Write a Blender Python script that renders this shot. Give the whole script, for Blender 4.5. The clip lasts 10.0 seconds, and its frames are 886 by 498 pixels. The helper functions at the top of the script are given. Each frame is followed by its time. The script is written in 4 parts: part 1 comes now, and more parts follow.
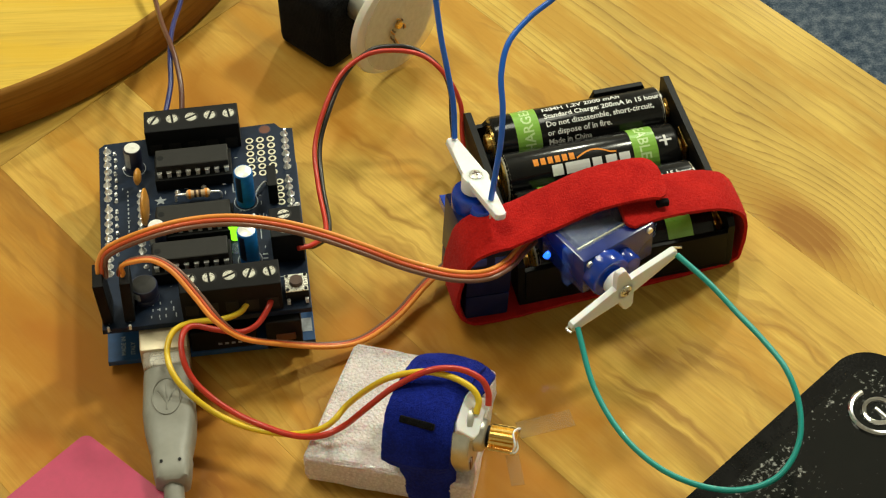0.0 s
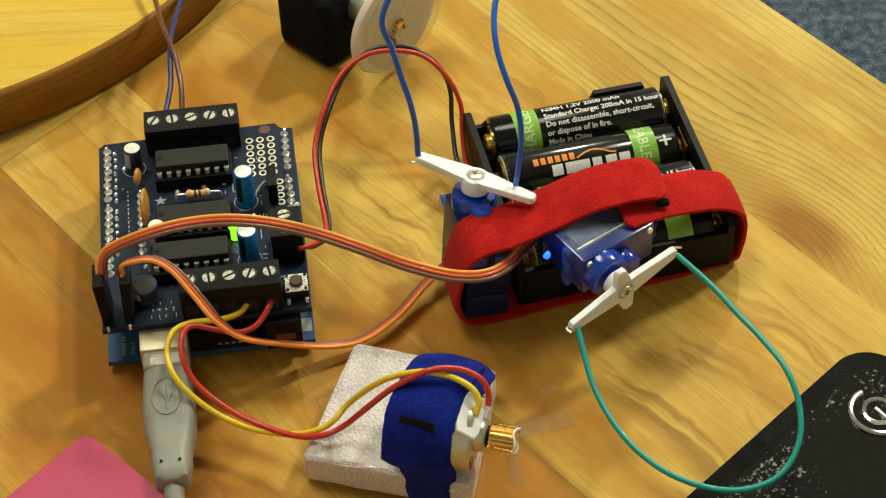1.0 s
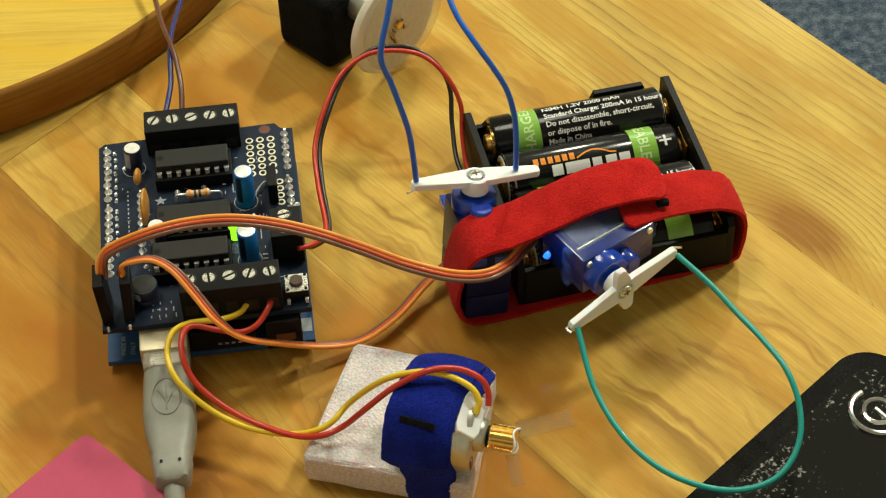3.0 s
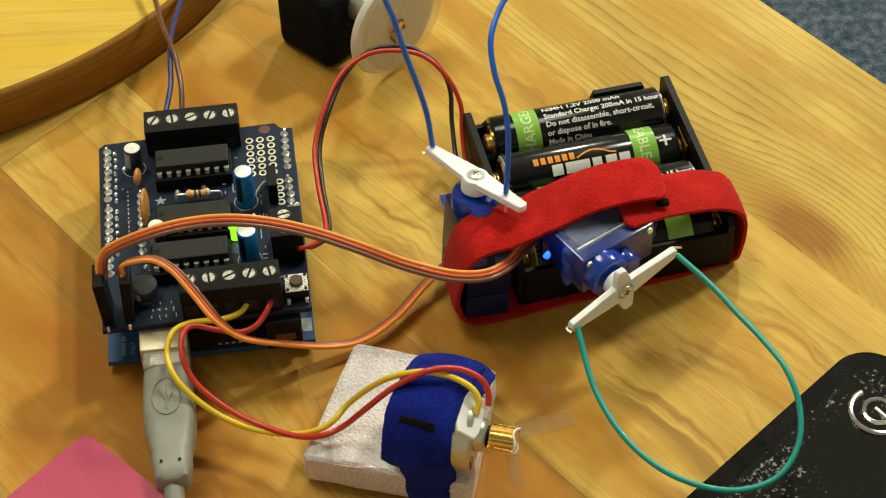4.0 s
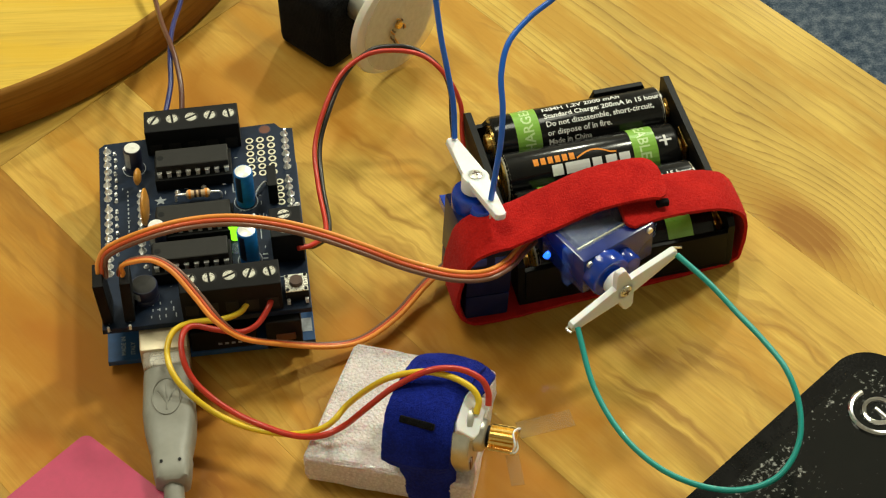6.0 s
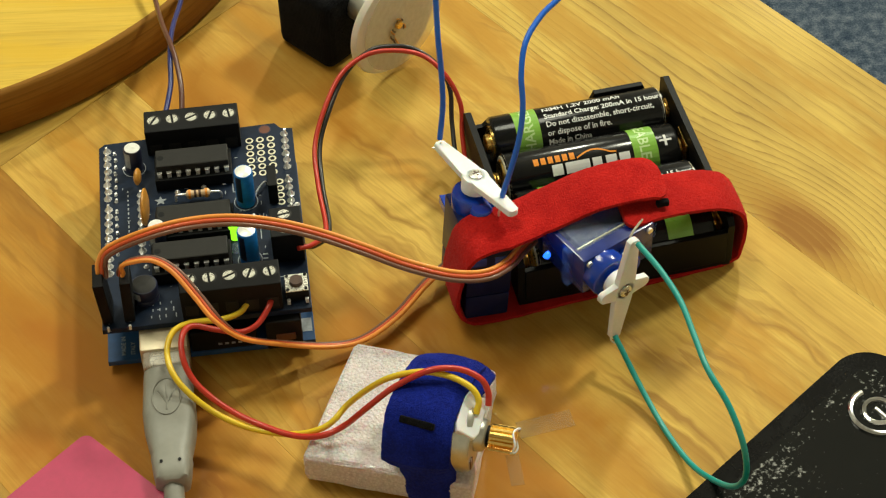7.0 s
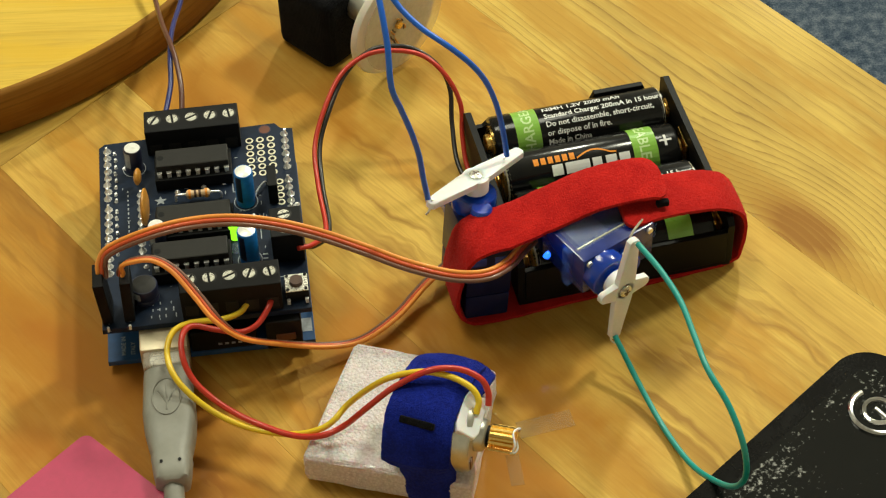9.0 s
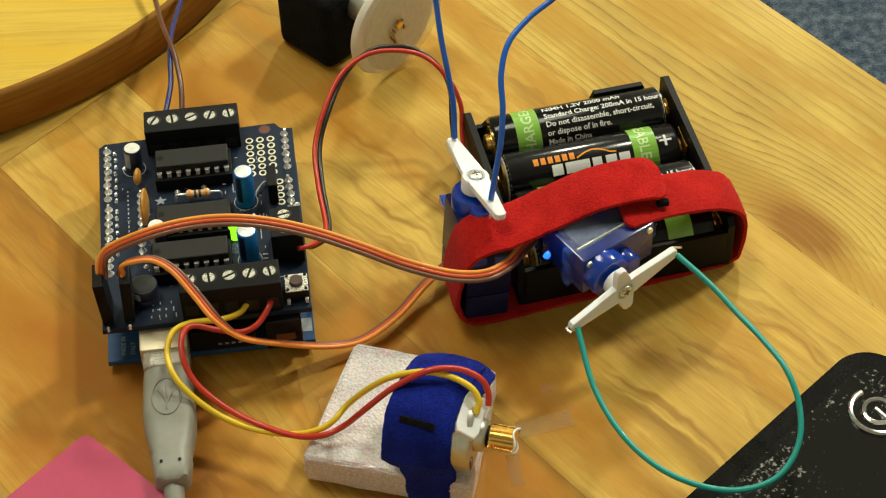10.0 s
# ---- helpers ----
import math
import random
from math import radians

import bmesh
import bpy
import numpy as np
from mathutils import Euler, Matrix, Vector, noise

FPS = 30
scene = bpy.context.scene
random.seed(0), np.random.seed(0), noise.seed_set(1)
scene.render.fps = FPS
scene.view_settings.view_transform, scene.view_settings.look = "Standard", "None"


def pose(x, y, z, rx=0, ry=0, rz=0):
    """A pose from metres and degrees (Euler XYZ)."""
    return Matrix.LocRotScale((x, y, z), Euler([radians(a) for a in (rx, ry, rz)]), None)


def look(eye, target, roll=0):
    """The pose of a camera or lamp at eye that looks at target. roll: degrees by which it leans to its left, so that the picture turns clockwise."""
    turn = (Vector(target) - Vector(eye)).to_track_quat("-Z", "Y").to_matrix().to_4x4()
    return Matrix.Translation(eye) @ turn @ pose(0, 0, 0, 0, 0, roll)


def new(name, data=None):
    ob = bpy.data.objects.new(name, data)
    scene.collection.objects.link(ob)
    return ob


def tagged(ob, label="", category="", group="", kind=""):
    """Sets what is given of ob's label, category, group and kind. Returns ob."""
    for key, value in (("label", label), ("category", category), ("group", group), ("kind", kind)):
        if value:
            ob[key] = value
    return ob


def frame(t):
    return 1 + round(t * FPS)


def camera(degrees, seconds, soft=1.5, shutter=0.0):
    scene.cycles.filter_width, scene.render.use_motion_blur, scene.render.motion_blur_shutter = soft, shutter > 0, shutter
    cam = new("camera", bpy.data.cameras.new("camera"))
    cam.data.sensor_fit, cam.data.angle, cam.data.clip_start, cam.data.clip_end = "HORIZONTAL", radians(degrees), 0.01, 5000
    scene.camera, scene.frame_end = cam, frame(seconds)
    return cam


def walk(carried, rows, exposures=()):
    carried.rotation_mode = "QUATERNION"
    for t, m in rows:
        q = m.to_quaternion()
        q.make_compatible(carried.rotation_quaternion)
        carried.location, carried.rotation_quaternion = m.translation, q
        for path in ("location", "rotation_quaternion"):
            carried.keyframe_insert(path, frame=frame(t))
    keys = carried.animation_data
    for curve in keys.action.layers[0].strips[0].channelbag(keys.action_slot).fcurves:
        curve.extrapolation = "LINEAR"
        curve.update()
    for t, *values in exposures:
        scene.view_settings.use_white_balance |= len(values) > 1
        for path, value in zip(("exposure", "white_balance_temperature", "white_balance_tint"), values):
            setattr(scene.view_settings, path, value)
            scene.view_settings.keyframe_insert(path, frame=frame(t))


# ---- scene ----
cam = camera(24.0, 10.0, soft=1.2, shutter=0.5)
EYE = look((0.0, -0.37783, 0.41721), (0.0, 0.0, 0.0), -2.07)
walk(cam, [(0.0, EYE), (10.0, EYE)], exposures=[(0.0, 0.08), (10.0, 0.08)])

# ---- light: warm ceiling lamps and one added soft fill in a closed room ----
world = bpy.data.worlds.new("world")
world.use_nodes = True
world.node_tree.nodes["Background"].inputs[0].default_value = (0.9, 0.8, 0.65, 1)
world.node_tree.nodes["Background"].inputs[1].default_value = 0.05
scene.world = world


def area_lamp(at, to, size, watts, colour):
    data = bpy.data.lights.new("area_lamp", "AREA")
    data.shape, data.size, data.energy, data.color = "DISK", size, watts, colour
    ob = new("area_lamp", data)
    ob.matrix_world = look(at, to)
    return ob


# wide soft fill, added without a known fixture
area_lamp((-0.45, 0.42, 1.55), (0, 0, 0), 0.60, 11.0, (0.97, 0.97, 0.77))
area_lamp((1.12, 0.98, 1.55), (0, 0, 0), 0.20, 22, (0.97, 0.97, 0.77))
area_lamp((0.50, 1.78, 1.36), (0, 0, 0), 0.16, 19, (0.97, 0.97, 0.77))

# ---- materials ----
MM = 0.001


class Nodes:
    """Short calls for a material's node tree; textures are laid out in millimetres."""

    def __init__(self, name):
        self.mat = bpy.data.materials.new(name)
        self.mat.use_nodes = True
        self.tree = self.mat.node_tree
        self.bsdf = self.tree.nodes["Principled BSDF"]
        coord = self.tree.nodes.new("ShaderNodeTexCoord")
        m = self.tree.nodes.new("ShaderNodeMapping")
        m.inputs["Scale"].default_value = (1000, 1000, 1000)
        self.tree.links.new(coord.outputs["Object"], m.inputs["Vector"])
        self.mm = m.outputs["Vector"]

    def link(self, a, b):
        self.tree.links.new(a, b)

    def put(self, slot, value):
        if hasattr(value, "is_linked"):
            self.link(value, slot)
        else:
            slot.default_value = value

    def math(self, op, a, b=0.0, c=0.0):
        n = self.tree.nodes.new("ShaderNodeMath")
        n.operation = op
        for i, v in enumerate((a, b, c)):
            self.put(n.inputs[i], v)
        return n.outputs[0]

    def vec(self, op, a, b=(0, 0, 0)):
        n = self.tree.nodes.new("ShaderNodeVectorMath")
        n.operation = op
        self.put(n.inputs[0], a)
        self.put(n.inputs[1], b)
        return n.outputs["Value"] if op in ("LENGTH", "DISTANCE") else n.outputs["Vector"]

    def noise(self, scale, detail=3.0, vector=None, rough=0.55):
        n = self.tree.nodes.new("ShaderNodeTexNoise")
        n.inputs["Scale"].default_value = scale
        n.inputs["Detail"].default_value = detail
        n.inputs["Roughness"].default_value = rough
        self.link(vector if vector is not None else self.mm, n.inputs["Vector"])
        return n.outputs["Fac"]

    def tree_colour(self, scale):
        """Noise as a vector, to make outlines ragged."""
        n = self.tree.nodes.new("ShaderNodeTexNoise")
        n.inputs["Scale"].default_value, n.inputs["Detail"].default_value = scale, 4.0
        self.link(self.mm, n.inputs["Vector"])
        return n.outputs["Color"]

    def ramp(self, fac, stops):
        n = self.tree.nodes.new("ShaderNodeValToRGB")
        e = n.color_ramp.elements
        while len(e) < len(stops):
            e.new(0.5)
        for k, (p, c) in zip(e, stops):
            k.position, k.color = p, (*c, 1)
        self.link(fac, n.inputs["Fac"])
        return n.outputs["Color"]

    def mix(self, fac, a, b, blend="MIX"):
        n = self.tree.nodes.new("ShaderNodeMix")
        n.data_type, n.blend_type = "RGBA", blend
        self.put(n.inputs["Factor"], fac)
        self.put(n.inputs[6], a if hasattr(a, "is_linked") else (*a, 1))
        self.put(n.inputs[7], b if hasattr(b, "is_linked") else (*b, 1))
        return n.outputs[2]

    def bump(self, height, strength, distance=0.0002):
        n = self.tree.nodes.new("ShaderNodeBump")
        n.inputs["Strength"].default_value = strength
        n.inputs["Distance"].default_value = distance
        self.link(height, n.inputs["Height"])
        self.link(n.outputs["Normal"], self.bsdf.inputs["Normal"])

    def set(self, **values):
        names = dict(colour="Base Color", rough="Roughness", metal="Metallic", coat="Coat Weight", coat_rough="Coat Roughness",
                     trans="Transmission Weight", ior="IOR", spec="Specular IOR Level", sheen="Sheen Weight", alpha="Alpha",
                     glow="Emission Color", glow_strength="Emission Strength", sss="Subsurface Weight", sss_scale="Subsurface Scale")
        for key, value in values.items():
            slot = self.bsdf.inputs[names[key]]
            if isinstance(value, tuple):
                value = (*value, 1) if len(value) == 3 else value
            self.put(slot, value)
        return self


def simple(name, colour, rough=0.5, metal=0.0, vary=0.15, grain=1.5, bump=0.1, **more):
    """A surface with fine grain and broad unevenness of tone and gloss."""
    n = Nodes(name)
    fine, broad = n.noise(grain, 4), n.noise(grain * 0.12, 2)
    both = n.math("ADD", n.math("MULTIPLY", fine, 0.5), n.math("MULTIPLY", broad, 0.5))
    lo = tuple(c * (1 - vary) for c in colour)
    hi = tuple(min(1, c * (1 + vary)) for c in colour)
    n.set(colour=n.ramp(both, [(0.3, lo), (0.7, hi)]), metal=metal, **more)
    n.set(rough=n.math("ADD", n.math("MULTIPLY", both, 0.25), rough - 0.12))
    if bump:
        n.bump(fine, bump)
    return n.mat


def pine(name, light, mid, dark, knots, line=0.34, seed=0.0, lines=1.1, sway=16.0, rise=3.6, stains_and_shade=(), streak=0.0, around=0.0, gloss=0.26):
    """Lacquered pine: growth rings along local x, bent round the knots (x, y, reach in mm)."""
    n = Nodes(name)
    sep = n.tree.nodes.new("ShaderNodeSeparateXYZ")
    if around:
        # grain that follows a turned rim
        n.link(n.mm, sep.inputs[0])
        wound = n.tree.nodes.new("ShaderNodeCombineXYZ")
        n.link(n.math("MULTIPLY", n.math("ARCTAN2", sep.outputs[1], sep.outputs[0]), around), wound.inputs[0])
        n.link(sep.outputs[2], wound.inputs[1])
        n.mm = wound.outputs[0]
        sep = n.tree.nodes.new("ShaderNodeSeparateXYZ")
    n.link(n.mm, sep.inputs[0])
    info = n.tree.nodes.new("ShaderNodeObjectInfo")
    shift = n.tree.nodes.new("ShaderNodeCombineXYZ")
    n.link(n.math("MULTIPLY_ADD", info.outputs["Random"], 900.0, seed), shift.inputs[0])
    n.link(n.math("MULTIPLY", info.outputs["Random"], 300.0), shift.inputs[2])
    long = n.vec("MULTIPLY", n.mm, (0.09, 1.0, 1.0))
    moved = n.vec("ADD", long, shift.outputs[0])
    wander = n.noise(0.022, 1.5, moved)
    field = n.math("ADD", n.math("MULTIPLY", sep.outputs[1], line), n.math("MULTIPLY", wander, sway))
    core = None
    for kx, ky, reach in knots:
        d = n.vec("LENGTH", n.vec("MULTIPLY", n.vec("SUBTRACT", n.mm, (kx, ky, 0)), (0.55 / reach, 1.0 / reach, 0)))
        hill = n.math("EXPONENT", n.math("MULTIPLY", n.math("MULTIPLY", d, d), -1.0))
        field = n.math("ADD", field, n.math("MULTIPLY", hill, rise))
        centre = n.math("MINIMUM", n.math("MULTIPLY", n.math("EXPONENT", n.math("MULTIPLY", n.math("MULTIPLY", d, d), -7.0)), 1.5), 1.0)
        core = centre if core is None else n.math("ADD", core, centre)
    field = n.math("ADD", field, n.math("MULTIPLY", n.noise(0.35, 4, n.vec("MULTIPLY", n.mm, (0.12, 1, 1))), 0.9))
    ring = n.math("FRACT", field)
    fibre = n.noise(0.9, 4, n.vec("MULTIPLY", n.mm, (0.05, 1.6, 1.6)))
    blotch = n.math("ADD", n.math("MULTIPLY", n.noise(0.014, 3, n.vec("ADD", n.vec("MULTIPLY", n.mm, (0.7, 1, 1)), shift.outputs[0])), 0.6),
                    n.math("MULTIPLY", n.noise(0.06, 4, n.vec("ADD", n.vec("MULTIPLY", n.mm, (0.35, 1, 1)), shift.outputs[0])), 0.4))
    depth = n.noise(0.03, 2, moved)
    ringcol = n.ramp(ring, [(0.0, light), (0.40, light), (0.80, mid), (0.93, dark), (1.0, light)])
    base = n.ramp(blotch, [(0.40, tuple(m * 0.3 + d * 0.7 for m, d in zip(mid, dark))), (0.475, mid), (0.55, light)])
    col = n.mix(n.math("MULTIPLY", depth, lines * 0.72), base, ringcol)
    col = n.mix(n.math("MULTIPLY", n.math("MULTIPLY", fibre, fibre), 0.85), col, tuple(c * 0.55 for c in mid))
    # amber drifts in the old lacquer
    drift = n.noise(0.045, 5, n.vec("ADD", n.vec("MULTIPLY", n.mm, (0.22, 1, 1)), shift.outputs[0]), rough=0.62)
    amber = n.math("MULTIPLY_ADD", drift, 7.0, -3.5)
    amber = n.math("MINIMUM", n.math("MAXIMUM", amber, 0.0), 0.72)
    col = n.mix(amber, col, (mid[0] * 0.72 + dark[0] * 0.28, mid[1] * 0.55 + dark[1] * 0.45, mid[2] * 0.35 + dark[2] * 0.3))
    if streak:
        # broad dark grain strokes, long along the strip and leaning a little
        lean = n.vec("ADD", n.mm, n.vec("MULTIPLY", n.vec("SUBTRACT", n.tree_colour(0.02), (0.5, 0.5, 0.5)), (0, 34, 0)))
        stroke = n.noise(1.0, 3, n.vec("ADD", n.vec("MULTIPLY", lean, (0.011, 0.16, 0.16)), shift.outputs[0]), rough=0.6)
        fade = n.noise(0.025, 2, n.vec("ADD", n.vec("MULTIPLY", n.mm, (0.5, 1, 1)), shift.outputs[0]))
        dense = n.math("MINIMUM", n.math("MAXIMUM", n.math("MULTIPLY_ADD", stroke, 8.0, -4.1), 0.0), 1.0)
        there = n.math("MINIMUM", n.math("MAXIMUM", n.math("MULTIPLY_ADD", fade, 5.0, -1.9), 0.0), 1.0)
        col = n.mix(n.math("MULTIPLY", n.math("MULTIPLY", dense, there), streak), col, tuple(m * 0.2 + q * 0.8 for m, q in zip(mid, dark)))
    for sx, sy, reach in stains_and_shade:
        # brown heartwood patches with ragged outlines, some of them painted shade
        ragged = n.vec("ADD", n.mm, n.vec("MULTIPLY", n.vec("SUBTRACT", n.tree_colour(0.05), (0.5, 0.5, 0.5)), (60, 30, 0)))
        d = n.vec("LENGTH", n.vec("MULTIPLY", n.vec("SUBTRACT", ragged, (sx, sy, 0)), (0.45 / reach, 1.0 / reach, 0)))
        hill = n.math("EXPONENT", n.math("MULTIPLY", n.math("MULTIPLY", d, d), -1.0))
        col = n.mix(n.math("MULTIPLY", hill, n.math("MULTIPLY_ADD", blotch, -1.6, 1.65)), col, (mid[0] * 0.55 + dark[0] * 0.45, mid[1] * 0.3 + dark[1] * 0.7, dark[2]))
    if core is not None:
        col = n.mix(n.math("MINIMUM", n.math("MULTIPLY", core, n.math("MULTIPLY_ADD", ring, 0.6, 0.75)), 0.95), col, (mid[0] * 0.25 + dark[0] * 0.75, mid[1] * 0.1 + dark[1] * 0.9, dark[2]))
    n.set(colour=col, rough=n.math("MULTIPLY_ADD", fibre, 0.2, 0.5), spec=0.12, coat=gloss, coat_rough=0.05)
    n.bump(n.math("ADD", fibre, n.math("MULTIPLY", ring, 0.25)), 0.12, 0.00015)
    return n.mat


def cloth(name, colour, bright, sheen=0.12, ribs=0.2):
    """Hook-and-loop band: fuzzy loops with fine ribs."""
    n = Nodes(name)
    fuzz, tone = n.noise(1.5, 6, rough=0.7), n.noise(0.16, 3)
    rib = n.tree.nodes.new("ShaderNodeTexWave")
    rib.inputs["Scale"].default_value, rib.inputs["Distortion"].default_value = 0.55, 1.5
    n.link(n.mm, rib.inputs["Vector"])
    v = n.math("ADD", n.math("MULTIPLY", fuzz, 0.6), n.math("ADD", n.math("MULTIPLY", tone, 0.4), n.math("MULTIPLY", rib.outputs["Fac"], 0.4 * ribs)))
    n.set(colour=n.ramp(v, [(0.40, colour), (0.68, bright)]), rough=0.95, sheen=sheen, spec=0.1)
    n.bump(n.math("ADD", fuzz, n.math("MULTIPLY", rib.outputs["Fac"], ribs)), 0.8, 0.0005)
    return n.mat


def foam_material():
    n = Nodes("foam")
    cell = n.tree.nodes.new("ShaderNodeTexVoronoi")
    cell.inputs["Scale"].default_value = 1.25
    n.link(n.mm, cell.inputs["Vector"])
    d, broad = cell.outputs["Distance"], n.noise(0.25, 3)
    grain = n.noise(1.25, 3)
    col = n.ramp(n.math("ADD", n.math("MULTIPLY", d, 0.5), n.math("MULTIPLY", grain, 0.5)), [(0.25, (0.82, 0.76, 0.77)), (0.65, (0.62, 0.54, 0.55))])
    n.set(colour=n.mix(n.math("MULTIPLY", broad, 0.3), col, (0.72, 0.64, 0.62)), rough=n.math("MULTIPLY_ADD", grain, 0.5, 0.1), sss=0.35, sss_scale=0.003, coat=0.7, coat_rough=0.12)
    n.bump(n.math("ADD", n.math("MULTIPLY", d, -0.5), n.math("MULTIPLY", grain, 1.6)), 0.8, 0.0005)
    return n.mat


def carpet_material():
    n = Nodes("carpet")
    a, b = n.noise(0.12, 4), n.noise(0.6, 3)
    v = n.math("ADD", n.math("MULTIPLY", a, 0.6), n.math("MULTIPLY", b, 0.4))
    n.set(colour=n.ramp(v, [(0.35, (0.030, 0.050, 0.085)), (0.5, (0.085, 0.115, 0.16)), (0.66, (0.20, 0.23, 0.28))]), rough=0.95, spec=0.1)
    n.bump(v, 1.0, 0.004)
    return n.mat


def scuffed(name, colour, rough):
    """Glossy black plastic with dust, scuffs and pale scratches, plus a highlight painted along one edge."""
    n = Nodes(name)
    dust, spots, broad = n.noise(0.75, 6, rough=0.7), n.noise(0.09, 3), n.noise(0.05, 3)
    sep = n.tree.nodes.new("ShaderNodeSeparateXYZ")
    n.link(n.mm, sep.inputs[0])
    # extra pale specks beside the edge paint its highlight streak into the colour
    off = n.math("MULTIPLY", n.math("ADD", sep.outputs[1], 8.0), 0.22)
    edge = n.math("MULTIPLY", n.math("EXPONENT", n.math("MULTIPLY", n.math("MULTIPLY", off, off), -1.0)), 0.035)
    specks_and_highlight = n.ramp(n.math("ADD", edge, n.math("ADD", n.math("MULTIPLY", dust, 0.72), n.math("MULTIPLY", spots, 0.42))), [(0.665, (0, 0, 0)), (0.75, (1, 1, 1))])
    n.set(spec=0.16, colour=n.mix(specks_and_highlight, colour, (0.34, 0.34, 0.32)), rough=n.math("ADD", n.math("MULTIPLY", specks_and_highlight, 0.4), n.math("MULTIPLY_ADD", broad, 0.12, rough)))
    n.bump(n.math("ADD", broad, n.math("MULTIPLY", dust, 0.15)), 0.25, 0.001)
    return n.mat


def clear(name, colour, rough, alpha):
    n = Nodes(name)
    haze = n.noise(0.5, 3)
    n.set(colour=colour, rough=n.math("MULTIPLY_ADD", haze, 0.15, rough), alpha=n.math("MULTIPLY_ADD", haze, 0.2, alpha - 0.1))
    return n.mat


WOOD = pine("pine", (0.72, 0.495, 0.110), (0.57, 0.370, 0.082), (0.20, 0.100, 0.020), [(60.0, -26.0, 18.0)], line=0.33, lines=1.35, sway=11.0, rise=-8.0)
WOOD_PLAIN = pine("pine_strip", (0.71, 0.475, 0.100), (0.56, 0.345, 0.072), (0.28, 0.135, 0.026), [], line=0.085, seed=310.0, lines=0.75, streak=0.35)
# the last three patches put the battery pack's amber shadow into the wood
WOOD_FIGURED = pine("figured_pine_strip", (0.72, 0.465, 0.098), (0.57, 0.340, 0.064), (0.23, 0.092, 0.014), [(-78.0, -38.0, 13.0)], line=0.11, seed=77.0, lines=0.75, streak=0.8, stains_and_shade=[(-98, -36, 14), (-82, -20, 12), (-60, -8, 10), (48, -36, 14), (16, -44, 10), (64, -30, 9)])
WOOD_PALE = pine("pale_pine_strip", (0.72, 0.470, 0.108), (0.56, 0.310, 0.052), (0.27, 0.108, 0.016), [(40.0, -6.0, 14.0)], line=0.08, seed=520.0, lines=0.75, streak=0.5, stains_and_shade=[(13, 10, 11), (71, 12, 10), (90, -5, 12)])
# brown wood whose dark tone also holds part of the near-left shade
WOOD_BROWN = pine("brown_pine_strip", (0.64, 0.365, 0.070), (0.50, 0.245, 0.036), (0.23, 0.095, 0.015), [(20.0, 6.0, 16.0)], line=0.09, seed=120.0, lines=0.7, streak=0.6, stains_and_shade=[(-2, 15, 12), (-37, 6, 10), (-18, -14, 9)])
WOOD_YELLOW = pine("yellow_pine", (0.76, 0.52, 0.085), (0.70, 0.46, 0.070), (0.60, 0.37, 0.05), [], line=0.12)
WOOD_RIM = pine("stained_rim", (0.36, 0.165, 0.026), (0.26, 0.108, 0.015), (0.12, 0.042, 0.007), [], line=0.35, sway=3.0, streak=0.6, around=130.0, gloss=0.08)
WALL = simple("wall_paint", (0.70, 0.66, 0.58), 0.8, vary=0.04, grain=0.02)
CARPET = carpet_material()
PCB = simple("blue_circuit_board", (0.006, 0.014, 0.034), 0.42, vary=0.4, grain=0.5, bump=0.05, spec=0.22)
PCB_LOW = simple("bright_blue_circuit_board", (0.012, 0.065, 0.19), 0.4, vary=0.3, grain=0.6, bump=0.05)
SILK = simple("white_print", (0.34, 0.37, 0.40), 0.6, vary=0.3, bump=0)
BLACK = simple("black_plastic", (0.006, 0.006, 0.0065), 0.5, vary=0.3, grain=0.9, bump=0.06, spec=0.16)
CHIP = simple("chip_plastic", (0.019, 0.018, 0.016), 0.55, vary=0.25, grain=2.0, bump=0.12, spec=0.2)
STEEL = simple("bright_metal", (0.92, 0.88, 0.78), 0.28, 0.7, vary=0.15, bump=0.05)
PORT = simple("dull_tin", (0.52, 0.45, 0.31), 0.4, 0.6, vary=0.2, grain=0.4, bump=0.05)
SOLDER = simple("solder", (0.95, 0.94, 0.90), 0.25, 0.55, vary=0.2, grain=3, bump=0.3)
GOLD = simple("brass", (0.83, 0.56, 0.17), 0.26, 1.0, vary=0.15, bump=0.05)
TIN_GOLD = simple("gilt_ring", (0.85, 0.80, 0.62), 0.35, 0.5, vary=0.1, bump=0)
CAN_BLUE = simple("blue_sleeve", (0.010, 0.190, 0.60), 0.35, vary=0.3, grain=0.7, bump=0)
CAN_DARK = simple("dark_sleeve", (0.015, 0.018, 0.045), 0.35, vary=0.3, bump=0)
CAN_TOP = simple("capacitor_top", (0.85, 0.85, 0.80), 0.38, 0.3, vary=0.1, bump=0.1)
CERAMIC = simple("orange_ceramic", (0.60, 0.27, 0.040), 0.4, vary=0.2, bump=0.1)
BEIGE = simple("resistor_body", (0.66, 0.45, 0.25), 0.45, vary=0.1, bump=0)
BAND_DARK = simple("dark_band", (0.07, 0.03, 0.015), 0.5, bump=0)
BAND_ORANGE = simple("orange_band", (0.75, 0.27, 0.03), 0.5, bump=0)
WHITE_PLASTIC = simple("white_nylon", (0.84, 0.84, 0.85), 0.42, vary=0.05, grain=0.6, bump=0.08, sss=0.25, sss_scale=0.001)
SERVO_BLUE = simple("translucent_blue_plastic", (0.006, 0.050, 0.44), 0.14, vary=0.45, grain=0.25, bump=0.04, trans=0.25, coat=0.5)
# case blue darkened to hold the shade inside the strap loop
SERVO_SHADED = simple("shaded_blue_case", (0.003, 0.009, 0.060), 0.35, vary=0.3, grain=0.3, bump=0.04, spec=0.2)
